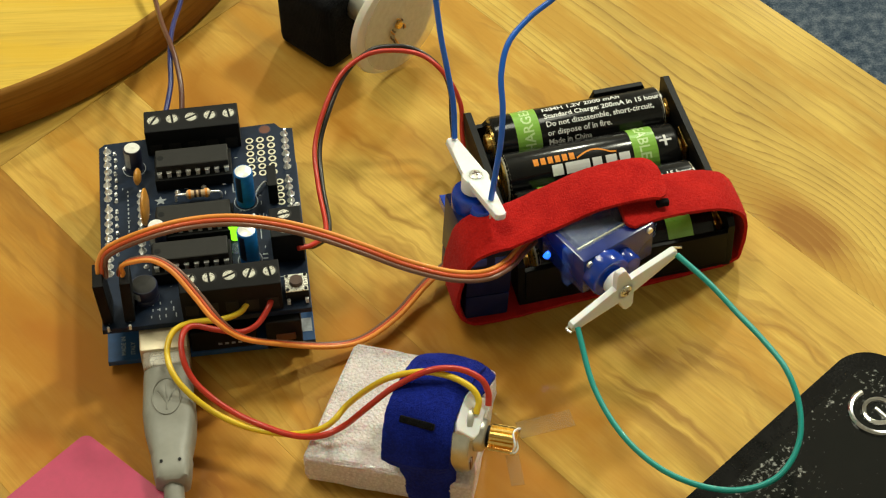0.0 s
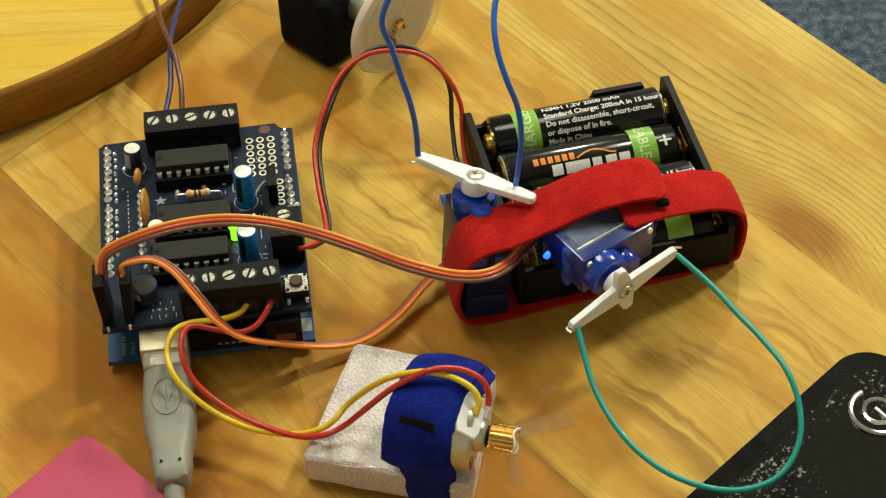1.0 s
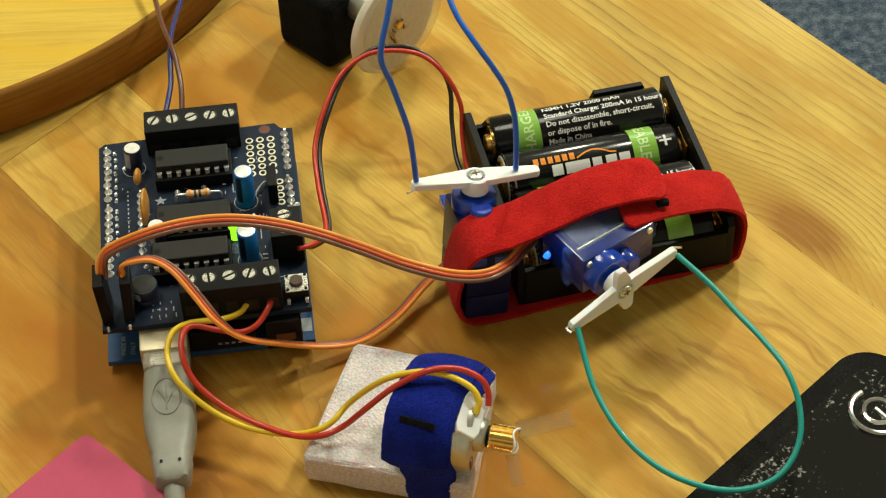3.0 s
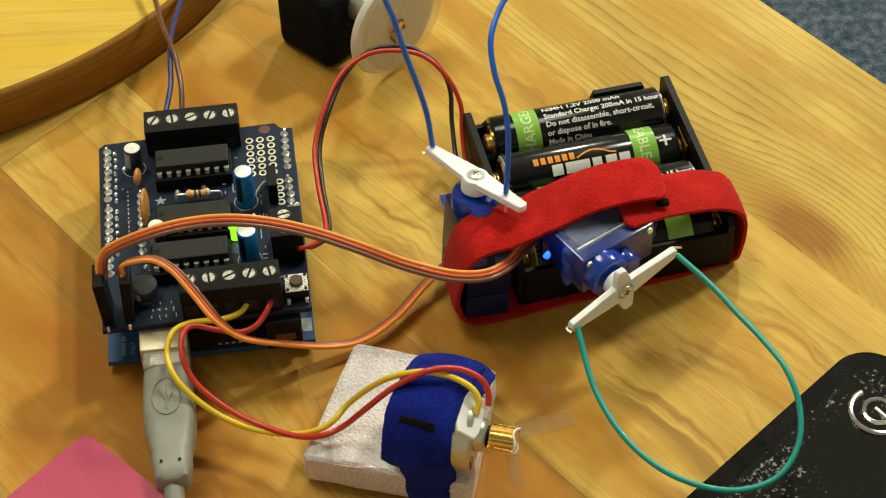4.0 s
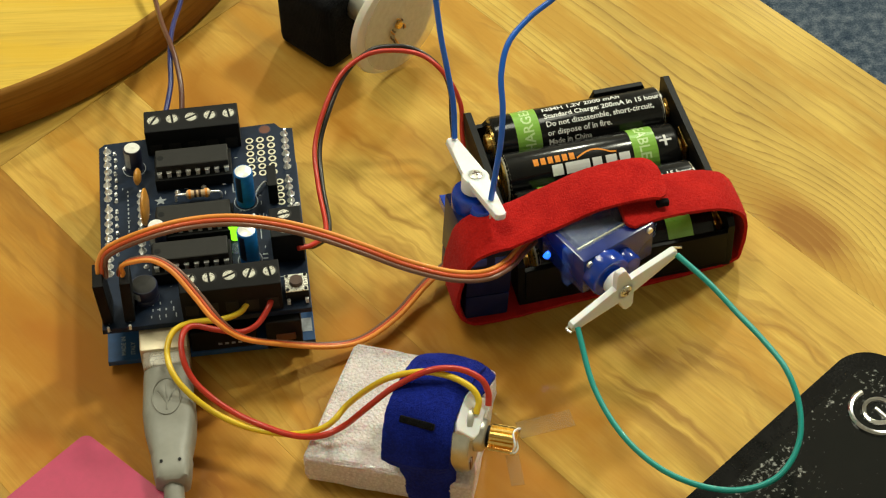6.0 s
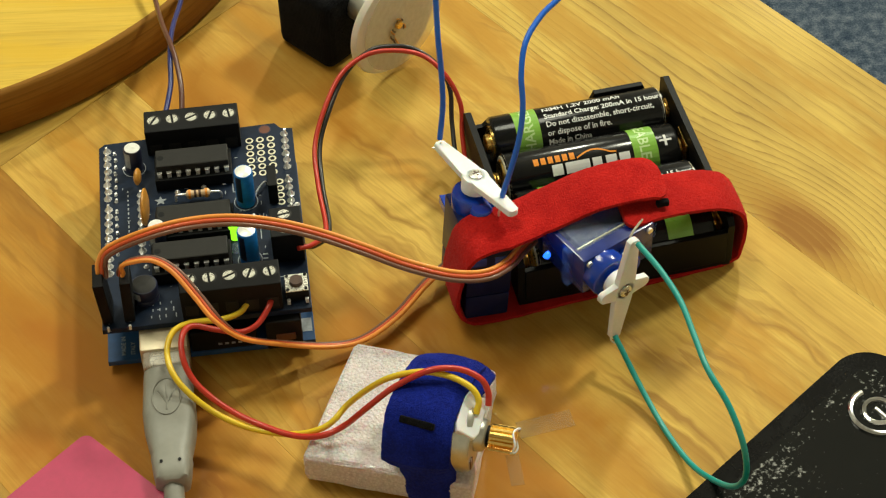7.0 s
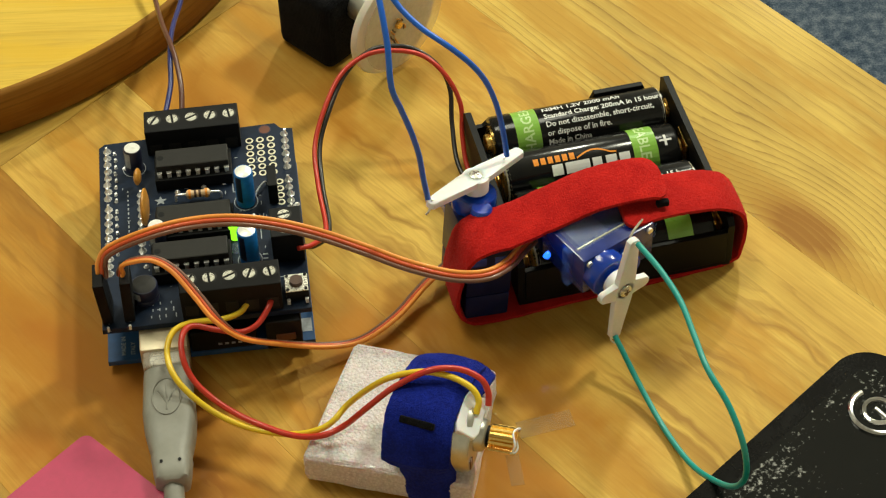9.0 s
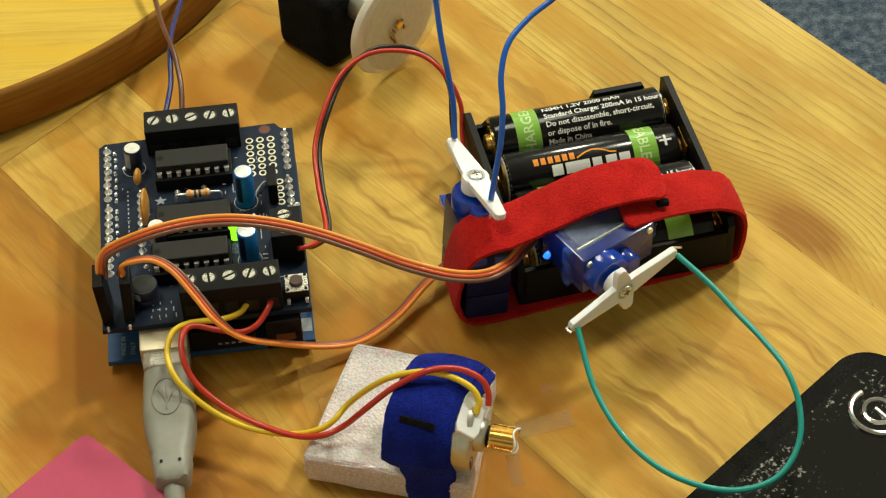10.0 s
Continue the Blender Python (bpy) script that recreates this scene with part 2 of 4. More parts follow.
SERVO_DARK = simple("deep_blue_plastic", (0.005, 0.022, 0.19), 0.22, vary=0.3, grain=0.3, bump=0.04, coat=0.5)
TAPE = clear("clear_tape", (0.60, 0.70, 0.92), 0.05, 0.09)
TAPE_EDGE = clear("clear_flange", (0.10, 0.22, 0.75), 0.05, 0.22)
TAPE_THIN = clear("thin_clear_film", (0.20, 0.115, 0.035), 0.30, 0.22)
LABEL_YELLOW = simple("yellow_label", (0.62, 0.46, 0.05), 0.5, vary=0.15, bump=0)
RED_BAND = cloth("red_band", (0.38, 0.006, 0.006), (0.62, 0.020, 0.014), 0.05, 0.06)
BLUE_BAND = cloth("blue_band", (0.004, 0.010, 0.150), (0.010, 0.026, 0.33), 0.03, 0.0)
BLACK_BAND = cloth("black_band", (0.002, 0.002, 0.0025), (0.010, 0.010, 0.012), 0.02)
FOAM = foam_material()
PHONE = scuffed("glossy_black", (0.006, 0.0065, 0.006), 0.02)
PHONE_RIM = simple("black_rim", (0.004, 0.004, 0.004), 0.16, vary=0.3, bump=0.03, spec=0.12)
CHROME = simple("chrome", (0.80, 0.80, 0.80), 0.12, 1.0, vary=0.08, bump=0)
PINK = simple("pink_plastic", (0.44, 0.024, 0.092), 0.38, vary=0.10, grain=0.5, bump=0.05, coat=0.2)
CABLE_GREY = simple("grey_rubber", (0.25, 0.245, 0.21), 0.5, vary=0.08, grain=0.7, bump=0.06)
CLEAR_BOOT = clear("clear_plastic", (0.60, 0.57, 0.50), 0.06, 0.34)
SLEEVE = simple("battery_sleeve", (0.007, 0.007, 0.007), 0.17, vary=0.2, grain=0.4, bump=0.02, spec=0.3)
GREEN = simple("green_print", (0.22, 0.46, 0.055), 0.3, vary=0.06, bump=0, coat=0.3)
PALE_PRINT = simple("white_letter_print", (0.78, 0.78, 0.76), 0.35, vary=0.05, bump=0)
PALE_GREEN = simple("pale_green_print", (0.55, 0.75, 0.35), 0.35, vary=0.05, bump=0)
ORANGE_PRINT = simple("orange_print", (0.80, 0.26, 0.015), 0.35, vary=0.05, bump=0)
MOTOR_CAN = simple("motor_steel", (0.55, 0.54, 0.48), 0.33, 0.85, vary=0.15, grain=0.5, bump=0.05)
DISC = simple("milky_disc", (0.78, 0.73, 0.64), 0.5, vary=0.08, grain=0.3, bump=0.1, sss=0.2, sss_scale=0.002)
DISC_CLEAR = clear("milky_film", (0.74, 0.66, 0.50), 0.35, 0.42)
WIRES = {key: simple(key + "_insulation", c, 0.36, vary=0.10, grain=0.4, bump=0.03, coat=0.15) for key, c in dict(
    red=(0.52, 0.030, 0.014), orange=(0.74, 0.20, 0.022), brown=(0.15, 0.050, 0.026), black=(0.014, 0.012, 0.012), yellow=(0.80, 0.55, 0.02), strand_red=(0.60, 0.085, 0.018), strand_orange=(0.86, 0.30, 0.045), strand_brown=(0.17, 0.075, 0.045),
    blue=(0.008, 0.13, 0.68), teal=(0.006, 0.30, 0.27), purple=(0.010, 0.018, 0.15), dull_brown=(0.11, 0.034, 0.020)).items()}


def glow(name, colour, strength):
    n = Nodes(name)
    n.set(colour=colour, glow=colour, glow_strength=strength, rough=0.3)
    return n.mat


LED_GREEN = glow("lit_green_led", (0.30, 0.95, 0.02), 1.3)
LED_BLUE = glow("lit_blue_led", (0.01, 0.10, 1.0), 3.0)

# ---- mesh helpers, all in millimetres ----


def thing(name, m, label, category, group=""):
    ob = new(name)
    ob.empty_display_size = 0.01
    ob.matrix_basis = m
    return tagged(ob, label, category, group)


def part(name, bm, material, parent=None, label="", smooth=False):
    """Links a bmesh drawn in millimetres as one mesh object."""
    bmesh.ops.scale(bm, vec=(MM, MM, MM), verts=bm.verts)
    bmesh.ops.recalc_face_normals(bm, faces=bm.faces)
    me = bpy.data.meshes.new(name)
    bm.to_mesh(me)
    bm.free()
    me.materials.append(material)
    if smooth:
        me.polygons.foreach_set("use_smooth", [True] * len(me.polygons))
        me.set_sharp_from_angle(angle=radians(42))
    ob = new(name, me)
    ob.parent = parent
    return tagged(ob, label)


def at(x, y, z, rx=0, ry=0, rz=0):
    return pose(x * MM, y * MM, z * MM, rx, ry, rz)


def axes(x, y, z, ax, az):
    """The pose at a point in mm with local x near ax and local z along az."""
    az = Vector(az).normalized()
    ay = az.cross(Vector(ax)).normalized()
    m = Matrix((ay.cross(az), ay, az)).transposed().to_4x4()
    return Matrix.Translation((x * MM, y * MM, z * MM)) @ m


def box(bm, cx, cy, cz, sx, sy, sz, bevel=0.0, rz=0.0, seg=2):
    got = bmesh.ops.create_cube(bm, size=1, matrix=Matrix.Translation((cx, cy, cz)) @ Matrix.Rotation(radians(rz), 4, "Z") @ Matrix.Diagonal((sx, sy, sz, 1)))
    if bevel:
        edges = list({e for v in got["verts"] for e in v.link_edges})
        bmesh.ops.bevel(bm, geom=edges, offset=bevel, segments=seg, affect="EDGES", profile=0.5)
    return bm


def rod(bm, a, b, r0, r1=None, seg=16):
    a, b = Vector(a), Vector(b)
    m = Matrix.Translation((a + b) / 2) @ (b - a).to_track_quat("Z", "Y").to_matrix().to_4x4()
    bmesh.ops.create_cone(bm, cap_ends=True, segments=seg, radius1=r0, radius2=r0 if r1 is None else r1, depth=(b - a).length, matrix=m)
    return bm


def lathe(bm, profile, seg=28, m=None):
    """Turns (radius, height) pairs round z."""
    rings = []
    for r, z in profile:
        if r < 1e-6:
            rings.append([bm.verts.new((0, 0, z))])
        else:
            rings.append([bm.verts.new((r * math.cos(2 * math.pi * k / seg), r * math.sin(2 * math.pi * k / seg), z)) for k in range(seg)])
    for p, q in zip(rings, rings[1:]):
        for k in range(seg):
            j = (k + 1) % seg
            if len(p) == 1 and len(q) > 1:
                bm.faces.new((p[0], q[k], q[j]))
            elif len(q) == 1 and len(p) > 1:
                bm.faces.new((p[k], p[j], q[0]))
            elif len(p) > 1:
                bm.faces.new((p[k], p[j], q[j], q[k]))
    if m is not None:
        bmesh.ops.transform(bm, matrix=m, verts=[v for ring in rings for v in ring])
    return bm


def prism(bm, outline, z0, z1, bevel=0.0, seg=2):
    low = [bm.verts.new((x, y, z0)) for x, y in outline]
    high = [bm.verts.new((x, y, z1)) for x, y in outline]
    n = len(outline)
    top = bm.faces.new(high)
    bm.faces.new(low[::-1])
    for k in range(n):
        bm.faces.new((low[k], low[(k + 1) % n], high[(k + 1) % n], high[k]))
    if bevel:
        bmesh.ops.bevel(bm, geom=list(top.edges), offset=bevel, segments=seg, affect="EDGES", profile=0.5)
    return bm


def spline(points, steps=8, closed=False):
    """A smooth line through the points."""
    p = [Vector(q) for q in points]
    out = []
    n = len(p)
    for k in range(n if closed else n - 1):
        a = p[k - 1] if closed or k else p[0] * 2 - p[1]
        b, c = p[k], p[(k + 1) % n]
        d = p[(k + 2) % n] if closed or k + 2 < n else c * 2 - b
        for s in range(steps):
            t = s / steps
            out.append(0.5 * ((2 * b) + (c - a) * t + (2 * a - 5 * b + 4 * c - d) * t * t + (3 * b - a - 3 * c + d) * t ** 3))
    if not closed:
        out.append(p[-1])
    return out


def tube(bm, line, r, seg=10):
    """A round wire along a line."""
    up, rings = Vector((0.13, 0.21, 0.97)), []
    for k, q in enumerate(line):
        way = (line[min(k + 1, len(line) - 1)] - line[max(k - 1, 0)]).normalized()
        side = way.cross(up).normalized()
        up = side.cross(way).normalized()
        rings.append([bm.verts.new(q + r * (side * math.cos(2 * math.pi * j / seg) + up * math.sin(2 * math.pi * j / seg))) for j in range(seg)])
    for a, b in zip(rings, rings[1:]):
        for j in range(seg):
            bm.faces.new((a[j], a[(j + 1) % seg], b[(j + 1) % seg], b[j]))
    bm.faces.new(rings[0])
    bm.faces.new(rings[-1][::-1])
    return bm


def band(bm, line, across, width, thick, wave=0.0, seed=0, crown=0.0, tip=0.0):
    """A flat strap along a line; across is the direction of its width; its edges droop by crown, its ends are rounded by tip."""
    rng, rings, across = random.Random(seed), [], Vector(across).normalized()
    run = [0.0]
    for p, q in zip(line, line[1:]):
        run.append(run[-1] + (q - p).length)
    cols = (-0.5, -0.4, -0.2, 0.0, 0.2, 0.4, 0.5)
    for k, q in enumerate(line):
        way = (line[min(k + 1, len(line) - 1)] - line[max(k - 1, 0)]).normalized()
        out = way.cross(across).normalized()
        j0, j1 = rng.uniform(-wave, wave), rng.uniform(-wave, wave)
        near = min(run[k], run[-1] - run[k])
        w = width
        if near < tip:
            w = width - 2 * tip + 2 * tip * math.sqrt(max(0.02, 1 - (1 - near / tip) ** 2))
        ring = []
        for t in (-0.5, 0.5):
            for s in (cols if t < 0 else cols[::-1]):
                edge = j0 if s == -0.5 else j1 if s == 0.5 else 0
                puff = t * thick * (1.2 if abs(s) < 0.45 else 0.75) - crown * 4 * s * s
                ring.append(bm.verts.new(q + across * (s * w + edge) + out * puff))
        rings.append(ring)
    m = len(rings[0])
    for a, b in zip(rings, rings[1:]):
        for j in range(m):
            bm.faces.new((a[j], a[(j + 1) % m], b[(j + 1) % m], b[j]))
    bm.faces.new(rings[0])
    bm.faces.new(rings[-1][::-1])
    return bm


def fuzz_on(ob, count, length, seed, material):
    """Fine fibres standing off a strap, as one part of kind stuff."""
    rng = random.Random(seed)
    polys = [p for p in ob.data.polygons if len(p.vertices) == 4]
    picks = rng.choices(polys, [p.area for p in polys], k=count)
    bm = bmesh.new()
    for p in picks:
        c = [ob.data.vertices[v].co * 1000 for v in p.vertices]
        u, v = rng.random(), rng.random()
        q = (c[0] * (1 - u) + c[1] * u) * (1 - v) + (c[3] * (1 - u) + c[2] * u) * v
        d = (p.normal + Vector((rng.uniform(-1, 1), rng.uniform(-1, 1), rng.uniform(-1, 1))) * 0.9).normalized()
        side = d.cross(Vector((rng.uniform(-1, 1), rng.uniform(-1, 1), 0.4))).normalized() * 0.07
        tip = q + d * rng.uniform(0.4, 1.0) * length
        base = [bm.verts.new(q + side), bm.verts.new(q - side), bm.verts.new(q + side.cross(d))]
        top = bm.verts.new(tip)
        for k in range(3):
            bm.faces.new((base[k], base[(k + 1) % 3], top))
    fz = part("fuzz", bm, material, ob.parent)
    tagged(fz, kind="stuff")


def written(text, size):
    """A bmesh of flat letters in the built-in font, starting at the origin, size in mm."""
    data = bpy.data.curves.new("letters", "FONT")
    data.body, data.size, data.resolution_u, data.offset = text, size, 2, size * 0.016
    ob = bpy.data.objects.new("letters", data)
    scene.collection.objects.link(ob)
    bpy.context.view_layer.update()
    me = bpy.data.meshes.new_from_object(ob.evaluated_get(bpy.context.evaluated_depsgraph_get()))
    bm = bmesh.new()
    bm.from_mesh(me)
    bpy.data.objects.remove(ob)
    bpy.data.meshes.remove(me)
    return bm


# ---- structure: floor, walls, ceiling ----
def room():
    h0, h1 = -740.0, 1700.0
    for name, c, s, mat in (("floor", (300, 300, h0 - 20), (4200, 4200, 40), CARPET), ("ceiling", (300, 300, h1 + 20), (4200, 4200, 40), WALL),
                            ("wall_north", (300, 2350, 480), (4000, 100, 2438), WALL), ("wall_south", (300, -1750, 480), (4000, 100, 2438), WALL),
                            ("wall_east", (2350, 300, 480), (100, 4200, 2438), WALL), ("wall_west", (-1750, 300, 480), (100, 4200, 2438), WALL)):
        ob = part(name, box(bmesh.new(), *c, *s), mat)
        tagged(ob, {"floor": "blue-grey flecked carpet", "ceiling": "plain painted ceiling"}.get(name, "plain painted wall"), name.split("_")[0], kind="structure")


room()


# ---- the pine table: strips laid side by side, one strip across their ends ----
TABLE_TURN = -51.0


def table():
    top = thing("table", at(0, 0, 0, 0, 0, TABLE_TURN), "lacquered knotty pine table with glued strips", "table")
    end = -112.5
    rows = [(136.8, 71.0, WOOD), (71.0, -27.0, WOOD_FIGURED), (-27.0, -73.0, WOOD_PALE), (-73.0, -132.0, WOOD_BROWN)]
    rows += [(-132.0 - 52 * k, -184.0 - 52 * k, WOOD_PLAIN) for k in range(5)]
    for hi, lo, mat in rows:
        mid = (hi + lo) / 2
        e0, e1 = end - 0.12 * (lo - mid) - 0.12 * (mid + 28), end - 0.12 * (hi - mid) - 0.12 * (mid + 28)
        bm = prism(bmesh.new(), [(e0 + 0.02, lo - mid + 0.015), (360, lo - mid + 0.015), (360, hi - mid - 0.015), (e1 + 0.02, hi - mid - 0.015)], -24, 0, 0.06)
        ob = part("plank", bm, mat, top)
        ob.location = (0, mid * MM, 0)
    bm = prism(bmesh.new(), [(-92, -330 + 0.0), (-92 - 0.12 * 470 + 0.0, 137), (-300, 137), (-300, -330)], -24, 0, 0.06)
    for v in bm.verts:
        if v.co.x > -200:
            v.co.x = end - 0.12 * (v.co.y + 28) - 0.1
    # grain of the end strip runs along it
    bmesh.ops.rotate(bm, verts=bm.verts, matrix=Matrix.Rotation(radians(-90), 3, "Z"))
    ob = part("plank", bm, WOOD_PLAIN, top)
    ob.rotation_euler = (0, 0, radians(90))
    for x, y in ((-270, 110), (-270, -300), (330, 110), (330, -300)):
        part("leg", box(bmesh.new(), x, y, -382, 45, 45, 716, 2), WOOD_PLAIN, top)


table()


def round_board():
    r = 130.0
    ob = thing("round_board", at(-178.7, 169.4, 0), "round yellow pine board with a brown stained rim", "board")
    part("top", lathe(bmesh.new(), [(0, 15), (r - 4, 15), (r - 0.5, 15.4), (r - 0.5, 12), (0, 12)], 160), WOOD_YELLOW, ob)
    part("rim", lathe(bmesh.new(), [(r - 1.5, 12.2), (r - 0.4, 15.8), (r + 0.6, 15.6), (r + 1.4, 14.6), (r + 1.4, 1.4), (r + 0.4, 0.2), (r - 8, 0), (r - 8, 12)], 160), WOOD_RIM, ob, "brown stained rim", True)


round_board()


# ---- circuit boards ----
BOARD = dict(x=-86.76, y=-38.56, rz=5.57)


def pin_row(parent, u, v0, count, z, step=-2.54):
    """Soldered pin ends, each a part on one shared mesh."""
    first = None
    rng = random.Random(int(u * 100 + v0))
    for k in range(count):
        if first is None:
            bm = lathe(bmesh.new(), [(0.0, 1.9), (0.36, 1.85), (0.46, 1.0), (1.0, 0.3), (1.16, 0.0)], 8)
            first = ob = part("solder_pin", bm, SOLDER, parent, smooth=True)
        else:
            ob = new("solder_pin", first.data)
            ob.parent = parent
        ob.matrix_basis = at(u + rng.uniform(-0.12, 0.12), v0 + k * step, z, rng.uniform(-7, 7), rng.uniform(-7, 7), rng.uniform(0, 90))


def controller():
    ob = thing("microcontroller_board", at(BOARD["x"], BOARD["y"], 0, 0, 0, BOARD["rz"]), "blue microcontroller board under the motor shield", "circuit board")
    z = 4.0
    outline = [(0, 0), (53.34, 0), (53.34, 64.5), (50.8, 67.1), (50.8, 68.58), (2, 68.58), (0, 66.5)]
    part("circuit_board", prism(bmesh.new(), outline, z - 1.6, z, 0.1), PCB_LOW, ob)
    legs = bmesh.new()
    for u in (2.54, 50.8):
        for k in range(14):
            rod(legs, (u, 28 + 2.54 * k, 0.0), (u, 28 + 2.54 * k, 2.4), 0.5, 0.7, 6)
    for u, v in ((10, 2), (20, 2), (44, 6), (48, 12)):
        rod(legs, (u, v, 0.0), (u, v, 2.4), 0.6, 0.8, 6)
    tagged(part("solder_pins", legs, SOLDER, ob), kind="stuff")
    port = box(bmesh.new(), 15.2, 1.75, z + 5.4, 12, 16.5, 10.6, 0.5)
    part("usb_port", port, PORT, ob, "tin-plated usb socket", True)
    part("power_jack", box(bmesh.new(), 45.6, 5.2, z + 5.2, 9.2, 14, 10.4, 0.5), BLACK, ob)
    part("jack_slot", box(bmesh.new(), 46, -1.9, z + 4.6, 5, 0.5, 2.4, 0.2), WIRES["brown"], ob)
    # black block added for the shaded stretch of board between the sockets
    part("dark_block", box(bmesh.new(), 30.0, 5.4, z + 3.6, 17.0, 10.5, 7.2, 0.4), BLACK, ob)
    for u, v0, n in ((2.54, 63.5, 8), (2.54, 41.6, 10), (50.8, 63.5, 6), (50.8, 45.7, 6)):
        part("header", box(bmesh.new(), u, v0 - 1.27 * (n - 1), z + 5.5, 2.5, 2.54 * n, 11, 0.1), BLACK, ob)
    marks = bmesh.new()
    for words, u in (("MADE IN", 4.6), ("ITALY", 7.0)):
        bm = written(words, 1.6)
        bmesh.ops.transform(bm, matrix=Matrix.Translation((u, 1.6, z + 0.04)) @ Matrix.Rotation(radians(90), 4, "Z"), verts=bm.verts)
        part("letters", bm, SILK, ob)
    for k in range(4):
        box(marks, 29 + k * 1.7, 0.1, z + 2.2, 1.0, 0.1, 0.7)
    tagged(part("print", marks, SILK, ob), kind="stuff")
    part("corner_pad", prism(bmesh.new(), [(50.2, 3), (52.8, 3), (52.8, 7.5), (50.2, 7.5)], z, z + 0.05), SILK, ob)


def terminal_block(parent, u0, v0, count, z, turn=0.0, front=-1):
    """A row of screw clamps; u0, v0 is the first screw."""
    p, h = 5.08, 10.0
    m = pose(u0 * MM, v0 * MM, z * MM, 0, 0, turn)
    w = p * count
    bm = box(bmesh.new(), (count - 1) * p / 2, front * 0.3, h / 2, w, 8.2, h, 0.25)
    body = part("terminal_block", bm, BLACK, parent)
    body.matrix_basis = m
    for k in range(count):
        bm = bmesh.new()
        lathe(bm, [(2.1, 0.02), (1.75, 0.14), (1.7, -0.4)], 20)
        ring = part("screw_well", bm, CHIP, body)
        ring.matrix_basis = at(k * p, 0, h)
        bm = bmesh.new()
        a = radians((25, 70, 100, 20, 130, 60, 95)[(k + count) % 7])
        for s in (-1, 1):
            pts = [(1.62 * math.cos(a + s * q), 1.62 * math.sin(a + s * q)) for q in np.linspace(0.18, math.pi - 0.18, 9)]
            prism(bm, pts if s > 0 else pts[::-1], -0.5, 0.12, 0.08, 1)
        screw = part("screw", bm, STEEL, body)
        screw.matrix_basis = at(k * p, 0, h)
        bm = box(bmesh.new(), k * p, front * 4.45, 3.2, 3.2, 0.25, 3.6, 0.1)
        part("wire_entry", bm, CHIP, body)
    return body


def chip(parent, u, v, z, pins=8):
    """A dual in-line chip in a socket."""
    w = pins * 2.54 - 0.4
    body = part("chip", box(bmesh.new(), 0, 0, 5.7, w - 0.6, 6.4, 3.3, 0.35), CHIP, parent)
    body.matrix_basis = at(u, v, z)
    part("socket", box(bmesh.new(), 0, 0, 1.9, w + 0.6, 9.8, 3.8, 0.15), BLACK, body)
    for s in (-1, 1):
        for k in range(pins):
            x = (k - (pins - 1) / 2) * 2.54
            bm = box(bmesh.new(), x, s * 3.55, 5.3, 1.35, 0.8, 0.28, 0.08)
            box(bm, x, s * 3.85, 4.5, 1.1, 0.28, 1.7, 0.06)
            part("pin", bm, SOLDER, body)
    part("notch", lathe(bmesh.new(), [(0, 0.03), (0.9, 0.03), (0.9, 0)], 12, Matrix.Translation((-w / 2 + 1.6, 0, 7.35))), BLACK, body)


def capacitor(parent, u, v, z, r, h, mat, lean=(0, 0), top=None):
    bm = lathe(bmesh.new(), [(0, 0.1), (r, 0.1), (r, 1.0), (r * 0.94, 1.4), (r, 1.9), (r, h - 0.3), (r * 0.93, h), (0, h)], 26)
    body = part("capacitor", bm, mat, parent, smooth=True)
    body.matrix_basis = at(u, v, z, lean[0], lean[1])
    bm = lathe(bmesh.new(), [(0, h + 0.06), (r * 0.84, h + 0.08), (r * 0.9, h - 0.05)], 24)
    for k in range(2):
        box(bm, 0, 0, h + 0.08, r * 1.4, 0.12, 0.05, rz=45 + 90 * k)
    part("top", bm, top or CAN_TOP, body, smooth=True)
    part("stripe", patch_up(r + 0.03, h), CAN_DARK if mat is CAN_BLUE else SILK, body)


def patch_up(r, h):
    """A narrow printed stripe down a can's side."""
    bm, cols = bmesh.new(), []
    for k in range(7):
        a = radians(-150 + 7 * k)
        cols.append([bm.verts.new((r * math.cos(a), r * math.sin(a), q)) for q in (2.2, h - 0.5)])
    for p, q in zip(cols, cols[1:]):
        bm.faces.new((p[0], q[0], q[1], p[1]))
    return bm


